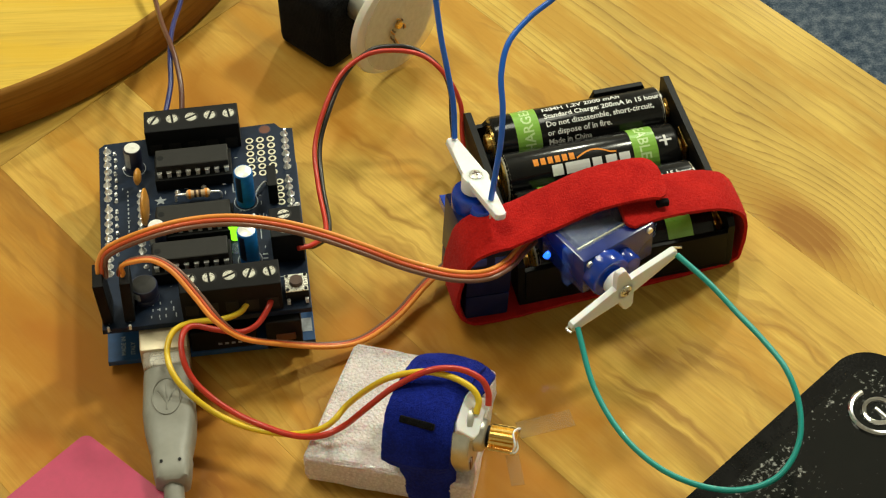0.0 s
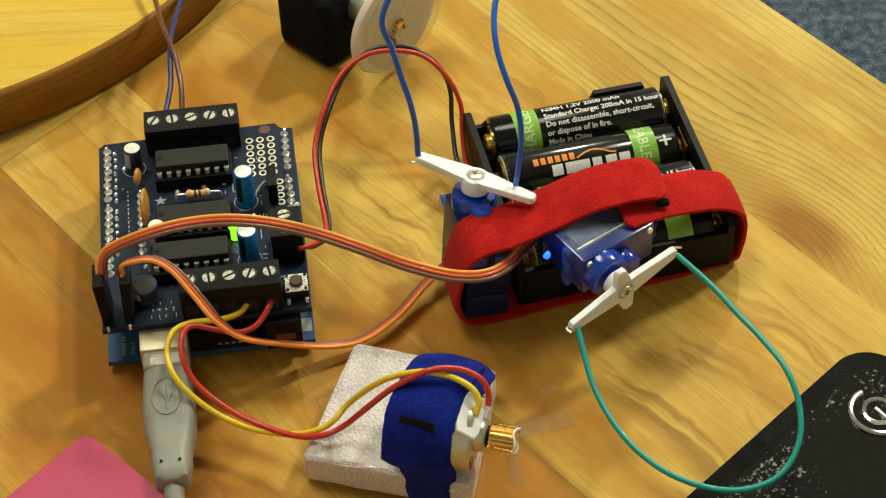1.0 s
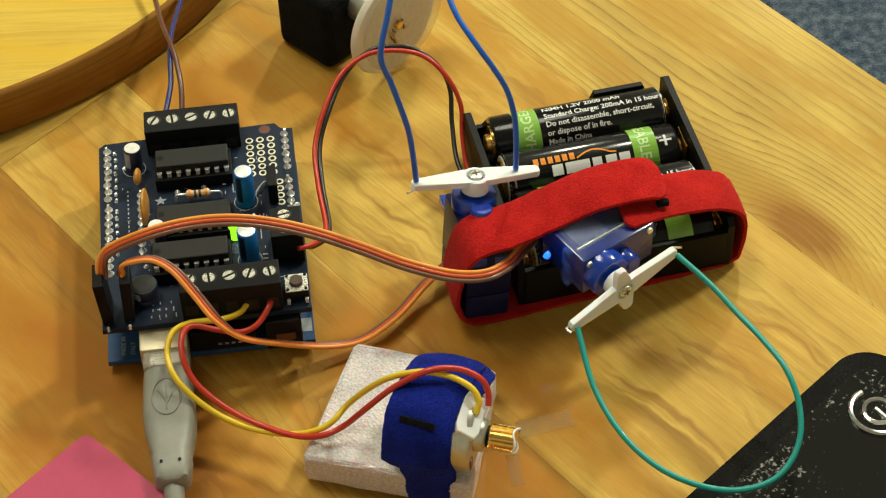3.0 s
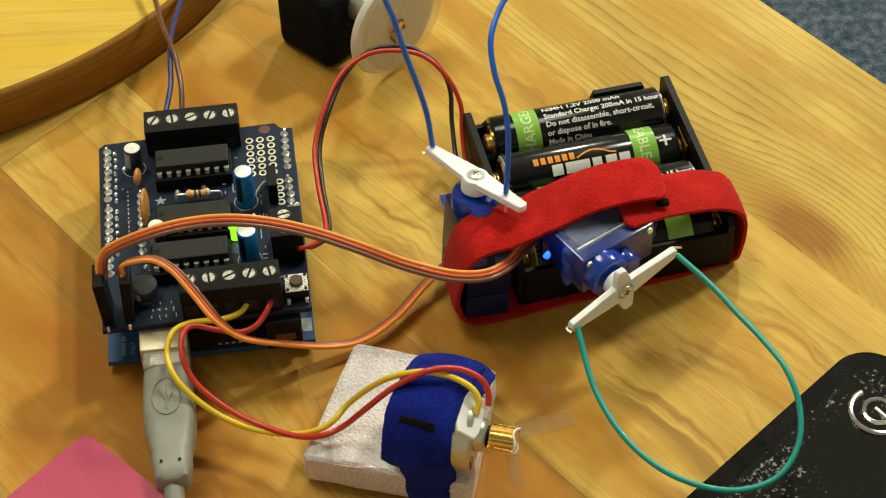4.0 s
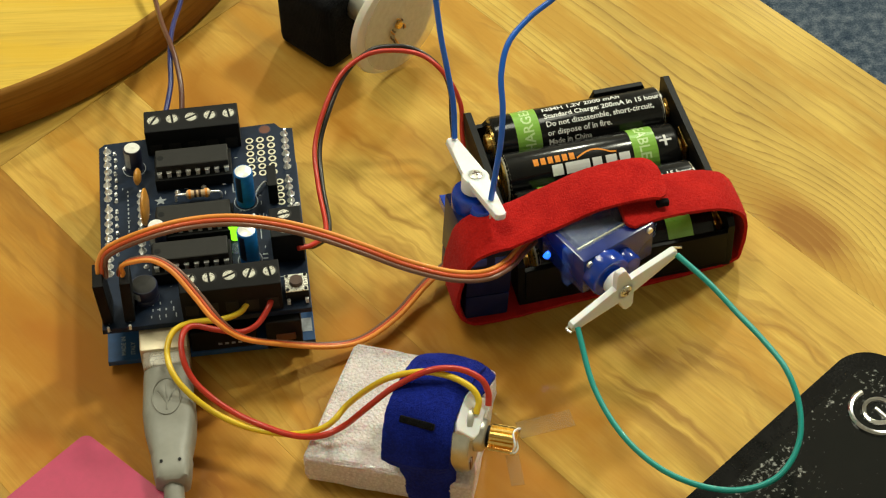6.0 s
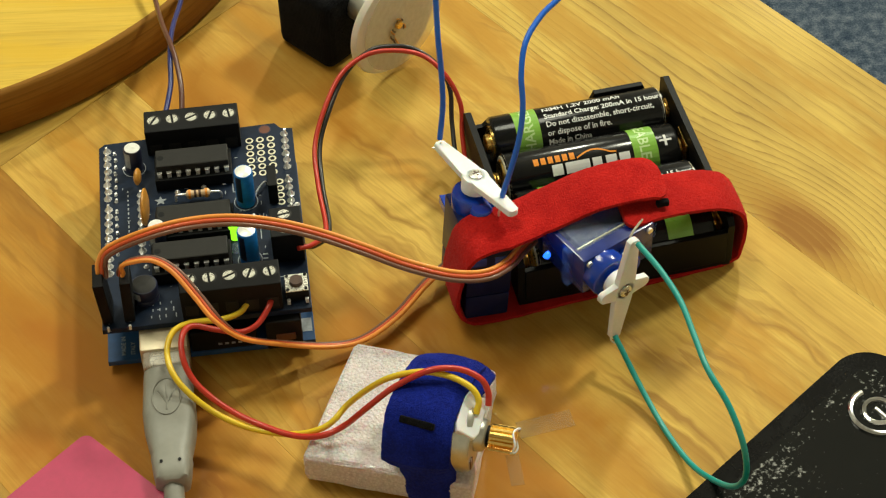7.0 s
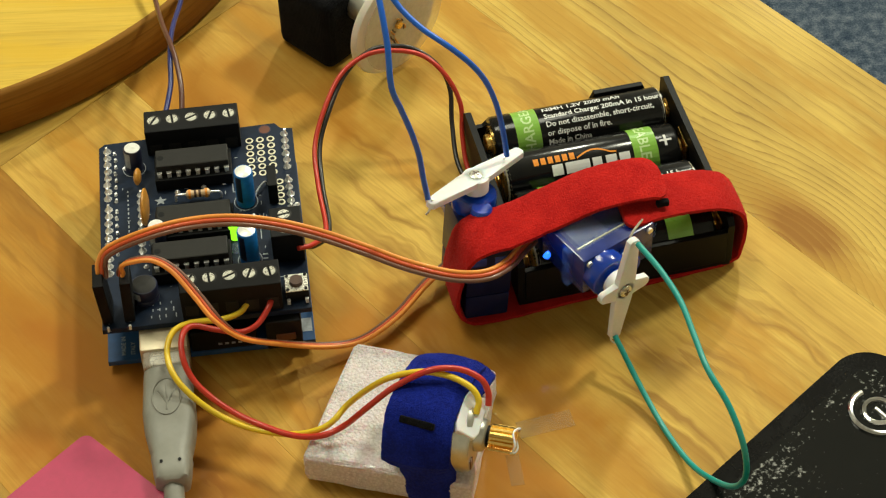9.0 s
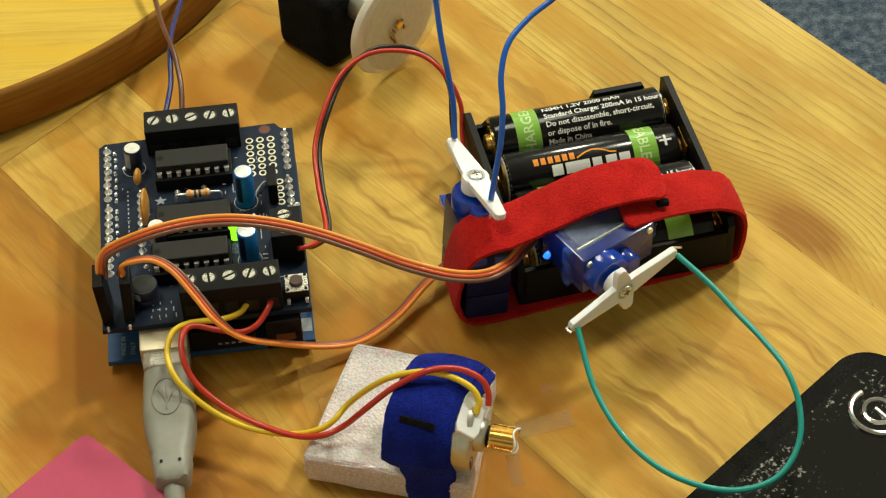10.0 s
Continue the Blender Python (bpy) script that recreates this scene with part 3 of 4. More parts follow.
def motor_shield():
    z = 16.6
    ob = thing("motor_shield", at(BOARD["x"], BOARD["y"], 0, 0, 0, BOARD["rz"]), "dark blue motor driver shield with chips and screw terminals", "circuit board")
    outline = [(0.3, 0), (53.2, 0), (53.2, 65.6), (49.9, 65.9), (48.4, 68.2), (1.8, 66.6), (0.3, 65.2)]
    part("circuit_board", prism(bmesh.new(), outline, z - 1.6, z, 0.12), PCB, ob)
    far = terminal_block(ob, 16.16, 64.9, 5, z - 1.3)
    near = terminal_block(ob, 23.3, 5.0, 5, z)
    side = terminal_block(ob, 48.6, 24.0, 2, z, -90, 1)
    for u, v in ((25.8, 51.6), (25.4, 31.0), (24.0, 18.2)):
        chip(ob, u, v, z)
    capacitor(ob, 39.0, 39.4, z, 2.5, 12.0, CAN_BLUE, (2, 1))
    capacitor(ob, 38.8, 18.6, z, 2.55, 11.2, CAN_BLUE)
    capacitor(ob, 9.8, 56.0, z, 2.4, 7.6, CAN_DARK, (-3, 2))
    capacitor(ob, 15.6, 26.8, z, 2.3, 8.0, CAN_DARK)
    capacitor(ob, 11.6, 9.6, z, 3.5, 5.0, CAN_DARK, top=CHIP)
    # ceramic discs
    for u, v, h, r, turn in ((10.9, 49.0, 4.0, 2.3, 80), (12.6, 37.0, 4.6, 5.0, 84)):
        bm = lathe(bmesh.new(), [(0, 0.8), (r * 0.7, 0.75), (r, 0.2), (r, -0.2), (r * 0.7, -0.75), (0, -0.8)], 22)
        d = part("disc_capacitor", bm, CERAMIC, ob, smooth=True)
        d.matrix_basis = at(u, v, z + h, 90, 0, turn)
    # resistor
    bm = tube(bmesh.new(), spline([(20.6, 42.4, z), (20.7, 42.3, z + 2.0), (22.3, 42, z + 2.6), (26.6, 41.8, z + 2.6), (31, 42, z + 2.6), (32.6, 42.2, z + 1.8), (32.7, 42.2, z)], 5), 0.33, 8)
    leads = part("resistor", bm, SOLDER, ob, smooth=True)
    bm = lathe(bmesh.new(), [(0, -3.2), (0.9, -3.1), (1.25, -2.6), (1.25, -1.9), (0.98, -1.4), (0.98, 1.4), (1.25, 1.9), (1.25, 2.6), (0.9, 3.1), (0, 3.2)], 18)
    body = part("resistor_body", bm, BEIGE, leads, smooth=True)
    body.matrix_basis = at(26.6, 41.8, z + 2.6, 0, 90, 0)
    for k, mat in ((-2.2, BAND_ORANGE), (-0.7, BAND_DARK), (0.5, BAND_DARK), (2.2, BAND_ORANGE)):
        r = 1.29 if abs(k) > 1.5 else 1.02
        b = part("colour_band", lathe(bmesh.new(), [(r, k - 0.32), (r, k + 0.32)], 18), mat, leads)
        b.matrix_basis = at(26.6, 41.8, z + 2.6, 0, 90, 0)
    # lit led
    bm = lathe(bmesh.new(), [(0, 5.6), (0.75, 5.4), (1.3, 4.8), (1.5, 4.0), (1.5, 0.2), (0, 0.2)], 18)
    led = part("led", bm, LED_GREEN, ob, "lit green led", True)
    led.matrix_basis = at(35.5, 27.0, z)
    led = part("led", lathe(bmesh.new(), [(0, 2.6), (0.8, 2.4), (1.2, 1.8), (1.3, 0.2), (0, 0.2)], 16), TAPE, ob, "unlit clear led", True)
    led.matrix_basis = at(35.4, 22.2, z)
    # reset button
    b = part("reset_button", box(bmesh.new(), 50.0, 5.6, z + 1.9, 6.0, 6.0, 3.4, 0.2), BLACK, ob)
    part("plate", box(bmesh.new(), 50.0, 5.6, z + 3.75, 5.8, 5.8, 0.35, 0.1), STEEL, b, "bright metal plate")
    bm = rod(bmesh.new(), (50.0, 5.6, z + 3.8), (50.0, 5.6, z + 5.0), 1.75, 1.65, 20)
    part("plunger", bm, BAND_DARK, b, "brown plunger")
    for su in (-1, 1):
        for sv in (-1, 1):
            part("rivet", rod(bmesh.new(), (50 + su * 2.3, 5.6 + sv * 2.3, z + 3.8), (50 + su * 2.3, 5.6 + sv * 2.3, z + 4.2), 0.45, 0.4, 10), BLACK, b)
            part("leg", box(bmesh.new(), 50 + su * 2.3, 5.6 + sv * 3.7, z + 0.9, 0.9, 0.9, 1.6, 0.1), SOLDER, b)
    # soldered pin rows
    for u, v0, n in ((2.54, 63.5, 8), (2.54, 41.66, 10), (50.8, 63.5, 6), (50.8, 45.72, 6), (11.2, 46.0, 10)):
        pin_row(ob, u, v0, n, z)
    pin_row(ob, 4.7, 62.2, 8, z - 0.9)
    pin_row(ob, 4.7, 40.4, 7, z - 0.9)
    # prototyping holes and pads
    for u, v0, n in ((41.2, 62.2, 6), (44.1, 62.2, 6), (47.0, 62.2, 6), (48.3, 45.6, 4)):
        for k in range(n):
            bm = lathe(bmesh.new(), [(0.62, 0.05), (1.05, 0.05), (1.1, 0.0)], 14, Matrix.Translation((u, v0 - 2.54 * k, z)))
            pad = part("hole_pad", bm, TIN_GOLD, ob)
            part("hole", lathe(bmesh.new(), [(0, 0.03), (0.62, 0.03)], 10, Matrix.Translation((u, v0 - 2.54 * k, z))), BLACK, pad)
    part("mounting_hole", lathe(bmesh.new(), [(0, 0.03), (1.45, 0.03), (1.5, 0)], 20, Matrix.Translation((45.6, 66.0, z))), WIRES["brown"], ob)
    part("hole_rim", lathe(bmesh.new(), [(1.5, 0.05), (1.8, 0.05), (1.8, 0)], 20, Matrix.Translation((45.6, 66.0, z))), CAN_DARK, ob)
    # jumper and diode
    part("jumper_header", box(bmesh.new(), 46.4, 41.4, z + 3.5, 2.5, 7.6, 7, 0.2), BLACK, ob)
    bm = tube(bmesh.new(), spline([(41.6, 41, z), (42.4, 42.2, z + 1.2), (44.2, 44.4, z + 1.6), (45, 45.2, z)], 5), 0.3, 8)
    part("link_wire", bm, SOLDER, ob)
    # small glints of vias and legs
    rng = random.Random(4)
    vias = bmesh.new()
    for u, v in ((21, 45.6), (28, 46.6), (33.5, 47.2), (7.3, 56.5), (36.4, 24.0), (12.0, 20), (37, 14.5), (40.6, 34), (52.3, 36.5), (51.6, 32)):
        lathe(vias, [(0, 0.7), (0.35, 0.6), (0.8, 0.05)], 8, Matrix.Translation((u, v, z)))
    tagged(part("solder_joints", vias, SOLDER, ob), kind="stuff")
    # printed marks
    marks = bmesh.new()
    star = [((1.7 if k % 2 == 0 else 0.75) * math.sin(k * math.pi / 5), (1.7 if k % 2 == 0 else 0.75) * math.cos(k * math.pi / 5)) for k in range(10)]
    prism(marks, [(16.4 + x, 43.0 + y) for x, y in star[::-1]], z, z + 0.06)
    for k in range(10):
        box(marks, 13 + rng.uniform(-0.4, 0.4) + (k % 4) * 1.9, 2.6 + 2.2 * (k // 4), z + 0.03, 0.3, rng.uniform(0.7, 1.5), 0.05)
    for k in range(12):
        box(marks, 7.8, 30 + 1.6 * k, z + 0.03, 0.35, rng.uniform(0.5, 1.0), 0.05)
    for k in range(5):
        box(marks, 42.8, 14 + 1.5 * k, z + 0.03, 1.3, 0.5, 0.05)
    for k in range(70):
        u, v = rng.uniform(6, 47), rng.uniform(1.5, 58)
        if rng.random() < 0.5:
            box(marks, u, v, z + 0.03, rng.uniform(0.4, 1.1), 0.22, 0.05)
        else:
            box(marks, u, v, z + 0.03, 0.22, rng.uniform(0.5, 1.4), 0.05)
    for u, v, su, sv in ((37.2, 47.5, 3.0, 0.25), (37.2, 43.5, 3.0, 0.25), (35.8, 45.5, 0.25, 4), (38.6, 45.5, 0.25, 4), (42.2, 30, 0.25, 9), (34.6, 12.5, 0.25, 9), (46.5, 11.5, 9, 0.25)):
        box(marks, u, v, z + 0.03, su, sv, 0.05)
    for u, v, r in ((39.0, 39.4, 3.0), (38.8, 18.6, 3.0), (9.8, 56.0, 2.9)):
        lathe(marks, [(r, 0.05), (r + 0.22, 0.05)], 28, Matrix.Translation((u, v, z)))
    tagged(part("print", marks, SILK, ob), kind="stuff")
    # servo plugs on their pins
    for u, lean in ((2.0, -3.0), (7.4, 2.0)):
        bm = box(bmesh.new(), 0, 0, 7.6, 2.7, 7.8, 14.4, 0.25)
        plug = part("servo_plug", bm, BLACK, ob)
        plug.matrix_basis = at(u, 5.4, z, 0, lean, 0)
        for k in (-1, 0, 1):
            part("contact_window", box(bmesh.new(), 1.36, k * 2.54, 5.0, 0.1, 1.2, 2.6), CHIP, plug)
        for k in (-1, 0, 1):
            part("pin", rod(bmesh.new(), (0, k * 2.54 - 3.2, -0.2), (0, k * 2.54 - 3.2, 1.2), 0.4, 0.4, 6), SOLDER, plug)


controller()
motor_shield()


# ---- usb cable ----
def usb_cable():
    ob = thing("usb_cable", at(BOARD["x"], BOARD["y"], 0, 0, 0, BOARD["rz"]), "grey usb cable plugged into the controller board", "cable")
    u, z = 15.6, 9.4
    part("metal_tip", box(bmesh.new(), u, -7.8, z, 8.4, 5.0, 7.6, 0.4), STEEL, ob)
    part("clear_boot", box(bmesh.new(), u, -9.0, z, 11.6, 5.4, 9.6, 0.8), CLEAR_BOOT, ob, "clear plastic collar")
    rows = [(-11.2, 5.6, 4.7), (-11.8, 6.0, 5.1), (-16, 6.2, 5.2), (-24, 6.6, 5.2), (-29, 6.3, 5.0), (-33, 5.6, 4.7), (-37.2, 4.7, 4.4), (-37.8, 5.0, 4.6), (-41.5, 4.6, 4.4), (-44.5, 4.2, 4.1), (-45.4, 3.2, 3.2)]
    bm, rings = bmesh.new(), []
    for v, w, h in rows:
        ring = []
        for k in range(28):
            a = 2 * math.pi * k / 28
            c, s = math.cos(a), math.sin(a)
            ring.append(bm.verts.new((u + w * math.copysign(abs(c) ** 0.55, c), v, z - 0.3 + h * math.copysign(abs(s) ** 0.55, s))))
        rings.append(ring)
    for a, b in zip(rings, rings[1:]):
        for k in range(28):
            bm.faces.new((a[k], a[(k + 1) % 28], b[(k + 1) % 28], b[k]))
    bm.faces.new(rings[0])
    bm.faces.new(rings[-1])
    grip = part("grip", bm, CABLE_GREY, ob, smooth=True)
    # raised oval with a forked mark
    oval = [Vector((u - 0.2 + 3.5 * math.cos(a), -21.5 + 5.6 * math.sin(a), z + 4.95)) for a in np.linspace(0, 2 * math.pi, 41)]
    bm = tube(bmesh.new(), oval, 0.17, 6)
    for a, b in (((0, -25.6), (0, -18.0)), ((-2.0, -19.4), (0, -23.4)), ((2.0, -19.4), (0, -23.8))):
        rod(bm, (u - 0.2 + a[0], a[1], z + 4.95), (u - 0.2 + b[0], b[1], z + 4.95), 0.2, 0.2, 6)
    part("raised_mark", bm, CABLE_GREY, grip)
    for s in (-1, 1):
        part("slit", rod(bmesh.new(), (u + s * 2.2, -40.4, z + 2.4), (u + s * 2.2, -40.6, z + 4.3), 0.42, 0.42, 8), BLACK, grip)
    bm = tube(bmesh.new(), spline([(u, -42, z - 0.4), (u + 0.1, -48, z - 1.4), (u, -56, z - 4.4), (u - 1, -70, 2.5), (u - 4, -120, 2.5), (u + 10, -190, 2.5)], 8), 2.5, 16)
    part("cord", bm, CABLE_GREY, ob, smooth=True)


usb_cable()


# ---- batteries in their holder ----
HOLD = at(41.7, 12.6, 1.2, 0, 0, 12.0)


def wrap(bm, r, x0, phi0, flip=1):
    """Bends flat letters round a battery; phi0 is where their base line lies."""
    for v in bm.verts:
        x, y = v.co.x * flip, v.co.y * flip
        a = phi0 + y / r
        v.co = (x0 + x, -r * math.cos(a), r * math.sin(a))
    return bm


def patch(r, x0, x1, a0, a1, n=40):
    bm, cols = bmesh.new(), []
    for k in range(n + 1):
        a = a0 + (a1 - a0) * k / n
        cols.append([bm.verts.new((x, -r * math.cos(a), r * math.sin(a))) for x in (x0, x1)])
    for p, q in zip(cols, cols[1:]):
        bm.faces.new((p[0], p[1], q[1], q[0]))
    return bm


def battery(y, plus, face, label):
    """An AA cell lying along x; plus is the end of its button, face the side of the sleeve that is up."""
    R = 7.2
    ob = thing("battery", HOLD @ at(0.7, y, 9.1), label, "battery", "batteries in the holder")
    bm = lathe(bmesh.new(), [(0, -24.4), (5.2, -24.4), (6.6, -24.3), (R, -23.7), (R, 23.2), (6.7, 23.9), (5.0, 24.0), (0, 24.0)], 40, Matrix.Rotation(radians(90 * plus), 4, "Y"))
    part("sleeve", bm, SLEEVE, ob, smooth=True)
    turn = Matrix.Rotation(radians(90 * plus), 4, "Y")
    part("button", lathe(bmesh.new(), [(4.9, 24.0), (4.9, 24.35), (2.75, 24.4), (2.7, 25.5), (2.3, 25.8), (0, 25.8)], 24, turn), GOLD, ob, "gilt button", True)
    part("base", lathe(bmesh.new(), [(6.0, -24.32), (5.6, -24.9), (0, -25.0)], 24, turn), GOLD, ob, "gilt base", True)
    part("end_ring", lathe(bmesh.new(), [(R + 0.03, -23.6), (6.6, -24.36), (5.4, -24.46)], 32, turn), TIN_GOLD, ob, smooth=True)
    g0, g1 = sorted((plus * 11.0, plus * 17.8))
    part("green_band", patch(R + 0.04, g0, g1, -2.8, 3.4), GREEN, ob, "green printed band")
    if face != "plain":
        bm = written("RECHARGEABLE", 4.1)
        for v in bm.verts:
            v.co = (-v.co.y * -plus, v.co.x * -plus, 0)
        wrap(bm, R + 0.09, plus * 12.9, -0.9 if plus < 0 else 4.7)
        part("band_letters", bm, PALE_GREEN, ob)
    if face == "text":
        lines = [("NiMH 1.2V 2000 mAh", 2.45, 1.72), ("Standard Charge: 200mA in 15 hours", 2.24, 1.36), ("Do not disassemble, short-circuit,", 2.24, 1.01), ("or dispose of in fire.", 2.24, 0.67), ("Made in China", 2.1, 0.33)]
        for words, size, a in lines:
            part("letters", wrap(written(words, size), R + 0.09, -9.3, a), PALE_PRINT, ob)
    elif face == "mark":
        # the maker's mark as plain blocks, upside down
        for k, (w, h) in enumerate(((3.0, 3.0), (3.8, 3.0), (3.0, 3.0), (2.6, 3.0), (3.0, 3.0), (3.0, 3.0))):
            x = -11.9 + k * 3.75
            bm = bmesh.new()
            for q in patch_cells(x, x + w, 0.62, 0.62 + h / R, R + 0.08):
                quad(bm, q)
            part("pale_block", bm, PALE_PRINT, ob)
        for k in range(6):
            x = -16.6 + k * 2.0
            bm = bmesh.new()
            for q in patch_cells(x, x + 1.4, 1.12, 1.12 + 2.0 / R, R + 0.08):
                quad(bm, q)
            part("orange_block", bm, ORANGE_PRINT, ob)
        bm = bmesh.new()
        arc = [(-4.7 + 11 * t, 1.10 + 0.24 * math.sin(math.pi * min(1, t * 1.15))) for t in np.linspace(0, 1, 14)]
        for (xa, aa), (xb, ab) in zip(arc, arc[1:]):
            quad(bm, [(x, -(R + 0.08) * math.cos(a), (R + 0.08) * math.sin(a)) for x, a in ((xa, aa), (xb, ab), (xb, ab + 0.07), (xa, aa + 0.07))])
        part("orange_arc", bm, ORANGE_PRINT, ob)
        bm = bmesh.new()
        for q in list(patch_cells(18.6, 22.0, 1.16, 1.24, R + 0.09)) + list(patch_cells(19.9, 20.6, 0.98, 1.42, R + 0.09)):
            quad(bm, q)
        part("plus_sign", bm, PALE_PRINT, ob)


def patch_cells(x0, x1, a0, a1, r):
    n = max(1, int((a1 - a0) / 0.12))
    for k in range(n):
        p, q = a0 + (a1 - a0) * k / n, a0 + (a1 - a0) * (k + 1) / n
        yield [(x0, -r * math.cos(p), r * math.sin(p)), (x1, -r * math.cos(p), r * math.sin(p)), (x1, -r * math.cos(q), r * math.sin(q)), (x0, -r * math.cos(q), r * math.sin(q))]


def quad(bm, four):
    bm.faces.new([bm.verts.new(q) for q in four])


def battery_holder():
    ob = thing("battery_holder", HOLD, "black plastic holder with four batteries", "battery holder")
    part("tray", box(bmesh.new(), 0, 0, 0.9, 58, 59, 1.8, 0.3), BLACK, ob)
    for s in (-1, 1):
        bm = prism(bmesh.new(), [(-29.6, 1.8), (29.6, 1.8), (29.6, 15.0), (27.6, 16.8), (-27.6, 16.8), (-29.6, 15.0)], -0.9, 0.9, 0.2)
        bmesh.ops.transform(bm, matrix=Matrix.Translation((s * 28.4, 0, 0)) @ Matrix.Rotation(radians(90), 4, "Z") @ Matrix.Rotation(radians(90), 4, "X"), verts=bm.verts)
        part("end_wall", bm, BLACK, ob)
        rim = [(27.4, 13.0), (-27.4, 13.0)] if s < 0 else [(27.4, 9.5), (24, 9.5), (22, 14.4), (8, 14.4), (6, 9.5), (-6, 9.5), (-8, 11.6), (-22, 11.6), (-24, 9.5), (-27.4, 9.5)]
        bm = prism(bmesh.new(), [(-27.4, 1.8), (27.4, 1.8)] + rim, -0.8, 0.8, 0.2)
        bmesh.ops.transform(bm, matrix=Matrix.Translation((0, s * 29.0, 0)) @ Matrix.Rotation(radians(90), 4, "X"), verts=bm.verts)
        part("side_wall", bm, BLACK, ob)
    for k in (-1, 0, 1):
        part("rib", box(bmesh.new(), 0, k * 14.7, 3.2, 54, 1.2, 2.8, 0.2), BLACK, ob)
    for k, y in enumerate((22.05, 7.35, -7.35, -22.05)):
        s = 1 if k % 2 == 0 else -1
        coil = [Vector((s * (27.4 - 2.4 * t), y + (3.2 - 1.2 * t) * math.cos(t * 22), 9.1 + (3.2 - 1.2 * t) * math.sin(t * 22))) for t in np.linspace(0, 1, 60)]
        part("spring", tube(bmesh.new(), coil, 0.35, 6), GOLD, ob)
        part("contact", box(bmesh.new(), -s * 27.0, y, 9.1, 0.4, 8, 8, 0.1), GOLD, ob)


battery_holder()
battery(22.05, -1, "text", "black rechargeable battery with white lettering and green band")
battery(7.35, 1, "mark", "black rechargeable battery with a pale and orange mark")
battery(-7.35, -1, "text", "black rechargeable battery partly under the red strap")
battery(-22.05, 1, "plain", "black rechargeable battery under the red strap")


# ---- servos ----
def servo_body(ob, turn, case, flange, reach, back=-10.8, deep=5.0):
    """Case of a micro servo: local z is the output axis, the horn's plane at z = 0, body along +x before the turn."""
    rot = Matrix.Rotation(radians(turn), 4, "Z")

    def add(name, bm, mat, label="", smooth=True):
        bmesh.ops.transform(bm, matrix=rot, verts=bm.verts)
        return part(name, bm, mat, ob, label, smooth)

    add("case", box(bmesh.new(), 5.4, 0, -18.0, 22.6, 12.0, 17.0, 0.5), case)
    add("case_base", box(bmesh.new(), 5.4, 0, -26.7 - deep / 2, 22.4, 11.8, deep, 0.5), SERVO_SHADED)
    bm = bmesh.new()
    q = reach
    outline = [(back, -5.9), (q, -5.9), (q, -1.1), (q - 2.2, -1.1), (q - 2.2, 1.1), (q, 1.1), (q, 5.9), (back, 5.9), (back, 1.1), (back + 1.0, 1.1), (back + 1.0, -1.1), (back, -1.1)]
    add("mounting_flange", prism(bm, outline, -16.3, -13.9, 0.2), flange, smooth=False)
    bm = lathe(bmesh.new(), [(5.9, -9.6), (5.9, -5.9), (5.5, -5.4), (3.0, -5.4), (3.0, -4.6), (0, -4.6)], 32)
    add("gear_tower", bm, SERVO_BLUE)
    bm = lathe(bmesh.new(), [(2.9, -9.6), (2.9, -5.9), (2.5, -5.4), (0, -5.4)], 24, Matrix.Translation((6.6, 0, 0)))
    add("gear_tower", bm, SERVO_BLUE)
    add("output_shaft", rod(bmesh.new(), (0, 0, -5), (0, 0, -2.4), 2.3, 2.3, 20), WHITE_PLASTIC)
    bm = bmesh.new()
    box(bm, 5.4, 6.06, -20, 20, 0.12, 14)
    add("clear_wrap", bm, TAPE, "clear wrapping tape", False)
    add("label", box(bmesh.new(), 8.0, 6.1, -24.5, 7.0, 0.14, 5.5), LABEL_YELLOW, "yellow printed label", False)
    add("label_print", box(bmesh.new(), 8.0, 6.2, -24.5, 5.4, 0.14, 0.9), BAND_DARK, "", False)
    # a metal rod draws the highlight that runs along the clear edge
    add("tape_edge_highlight", rod(bmesh.new(), (-4.6, 6.1, -13.8), (q - 4.0, 6.1, -13.8), 0.24, 0.24, 6), STEEL, "highlight on the cut edge of clear tape, drawn as a metal rod")
    add("tape_flap", box(bmesh.new(), 1.0, 6.25, -19.0, 9.0, 0.14, 10.0), TAPE, "clear tape flap", False)
    for s in (-1, 1):
        add("case_screw", rod(bmesh.new(), (5.4 + s * 9.6, 4.4, -9.4), (5.4 + s * 9.6, 4.4, -8.8), 0.9, 0.8, 10), STEEL)


def horn_mesh(cross):
    bm = bmesh.new()
    prism(bm, [(16.3, -1.5), (16.9, -0.8), (16.9, 0.8), (16.3, 1.5), (3.2, 2.7), (-3.2, 2.7), (-16.3, 1.5), (-16.9, 0.8), (-16.9, -0.8), (-16.3, -1.5), (-3.2, -2.7), (3.2, -2.7)][::-1], -1.7, 0, 0.3)
    lathe(bm, [(0, 0.0), (2.4, 0.0), (3.4, -0.15), (3.6, -0.5), (3.6, -4.4), (0, -4.4)], 26)
    if cross:
        for s in (-1, 1):
            prism(bm, [(-2.5, s * 2.4), (-1.5, s * 7.0), (-0.8, s * 7.7), (0.8, s * 7.7), (1.5, s * 7.0), (2.5, s * 2.4)][::-s], -1.7, -0.02, 0.3)
    return bm


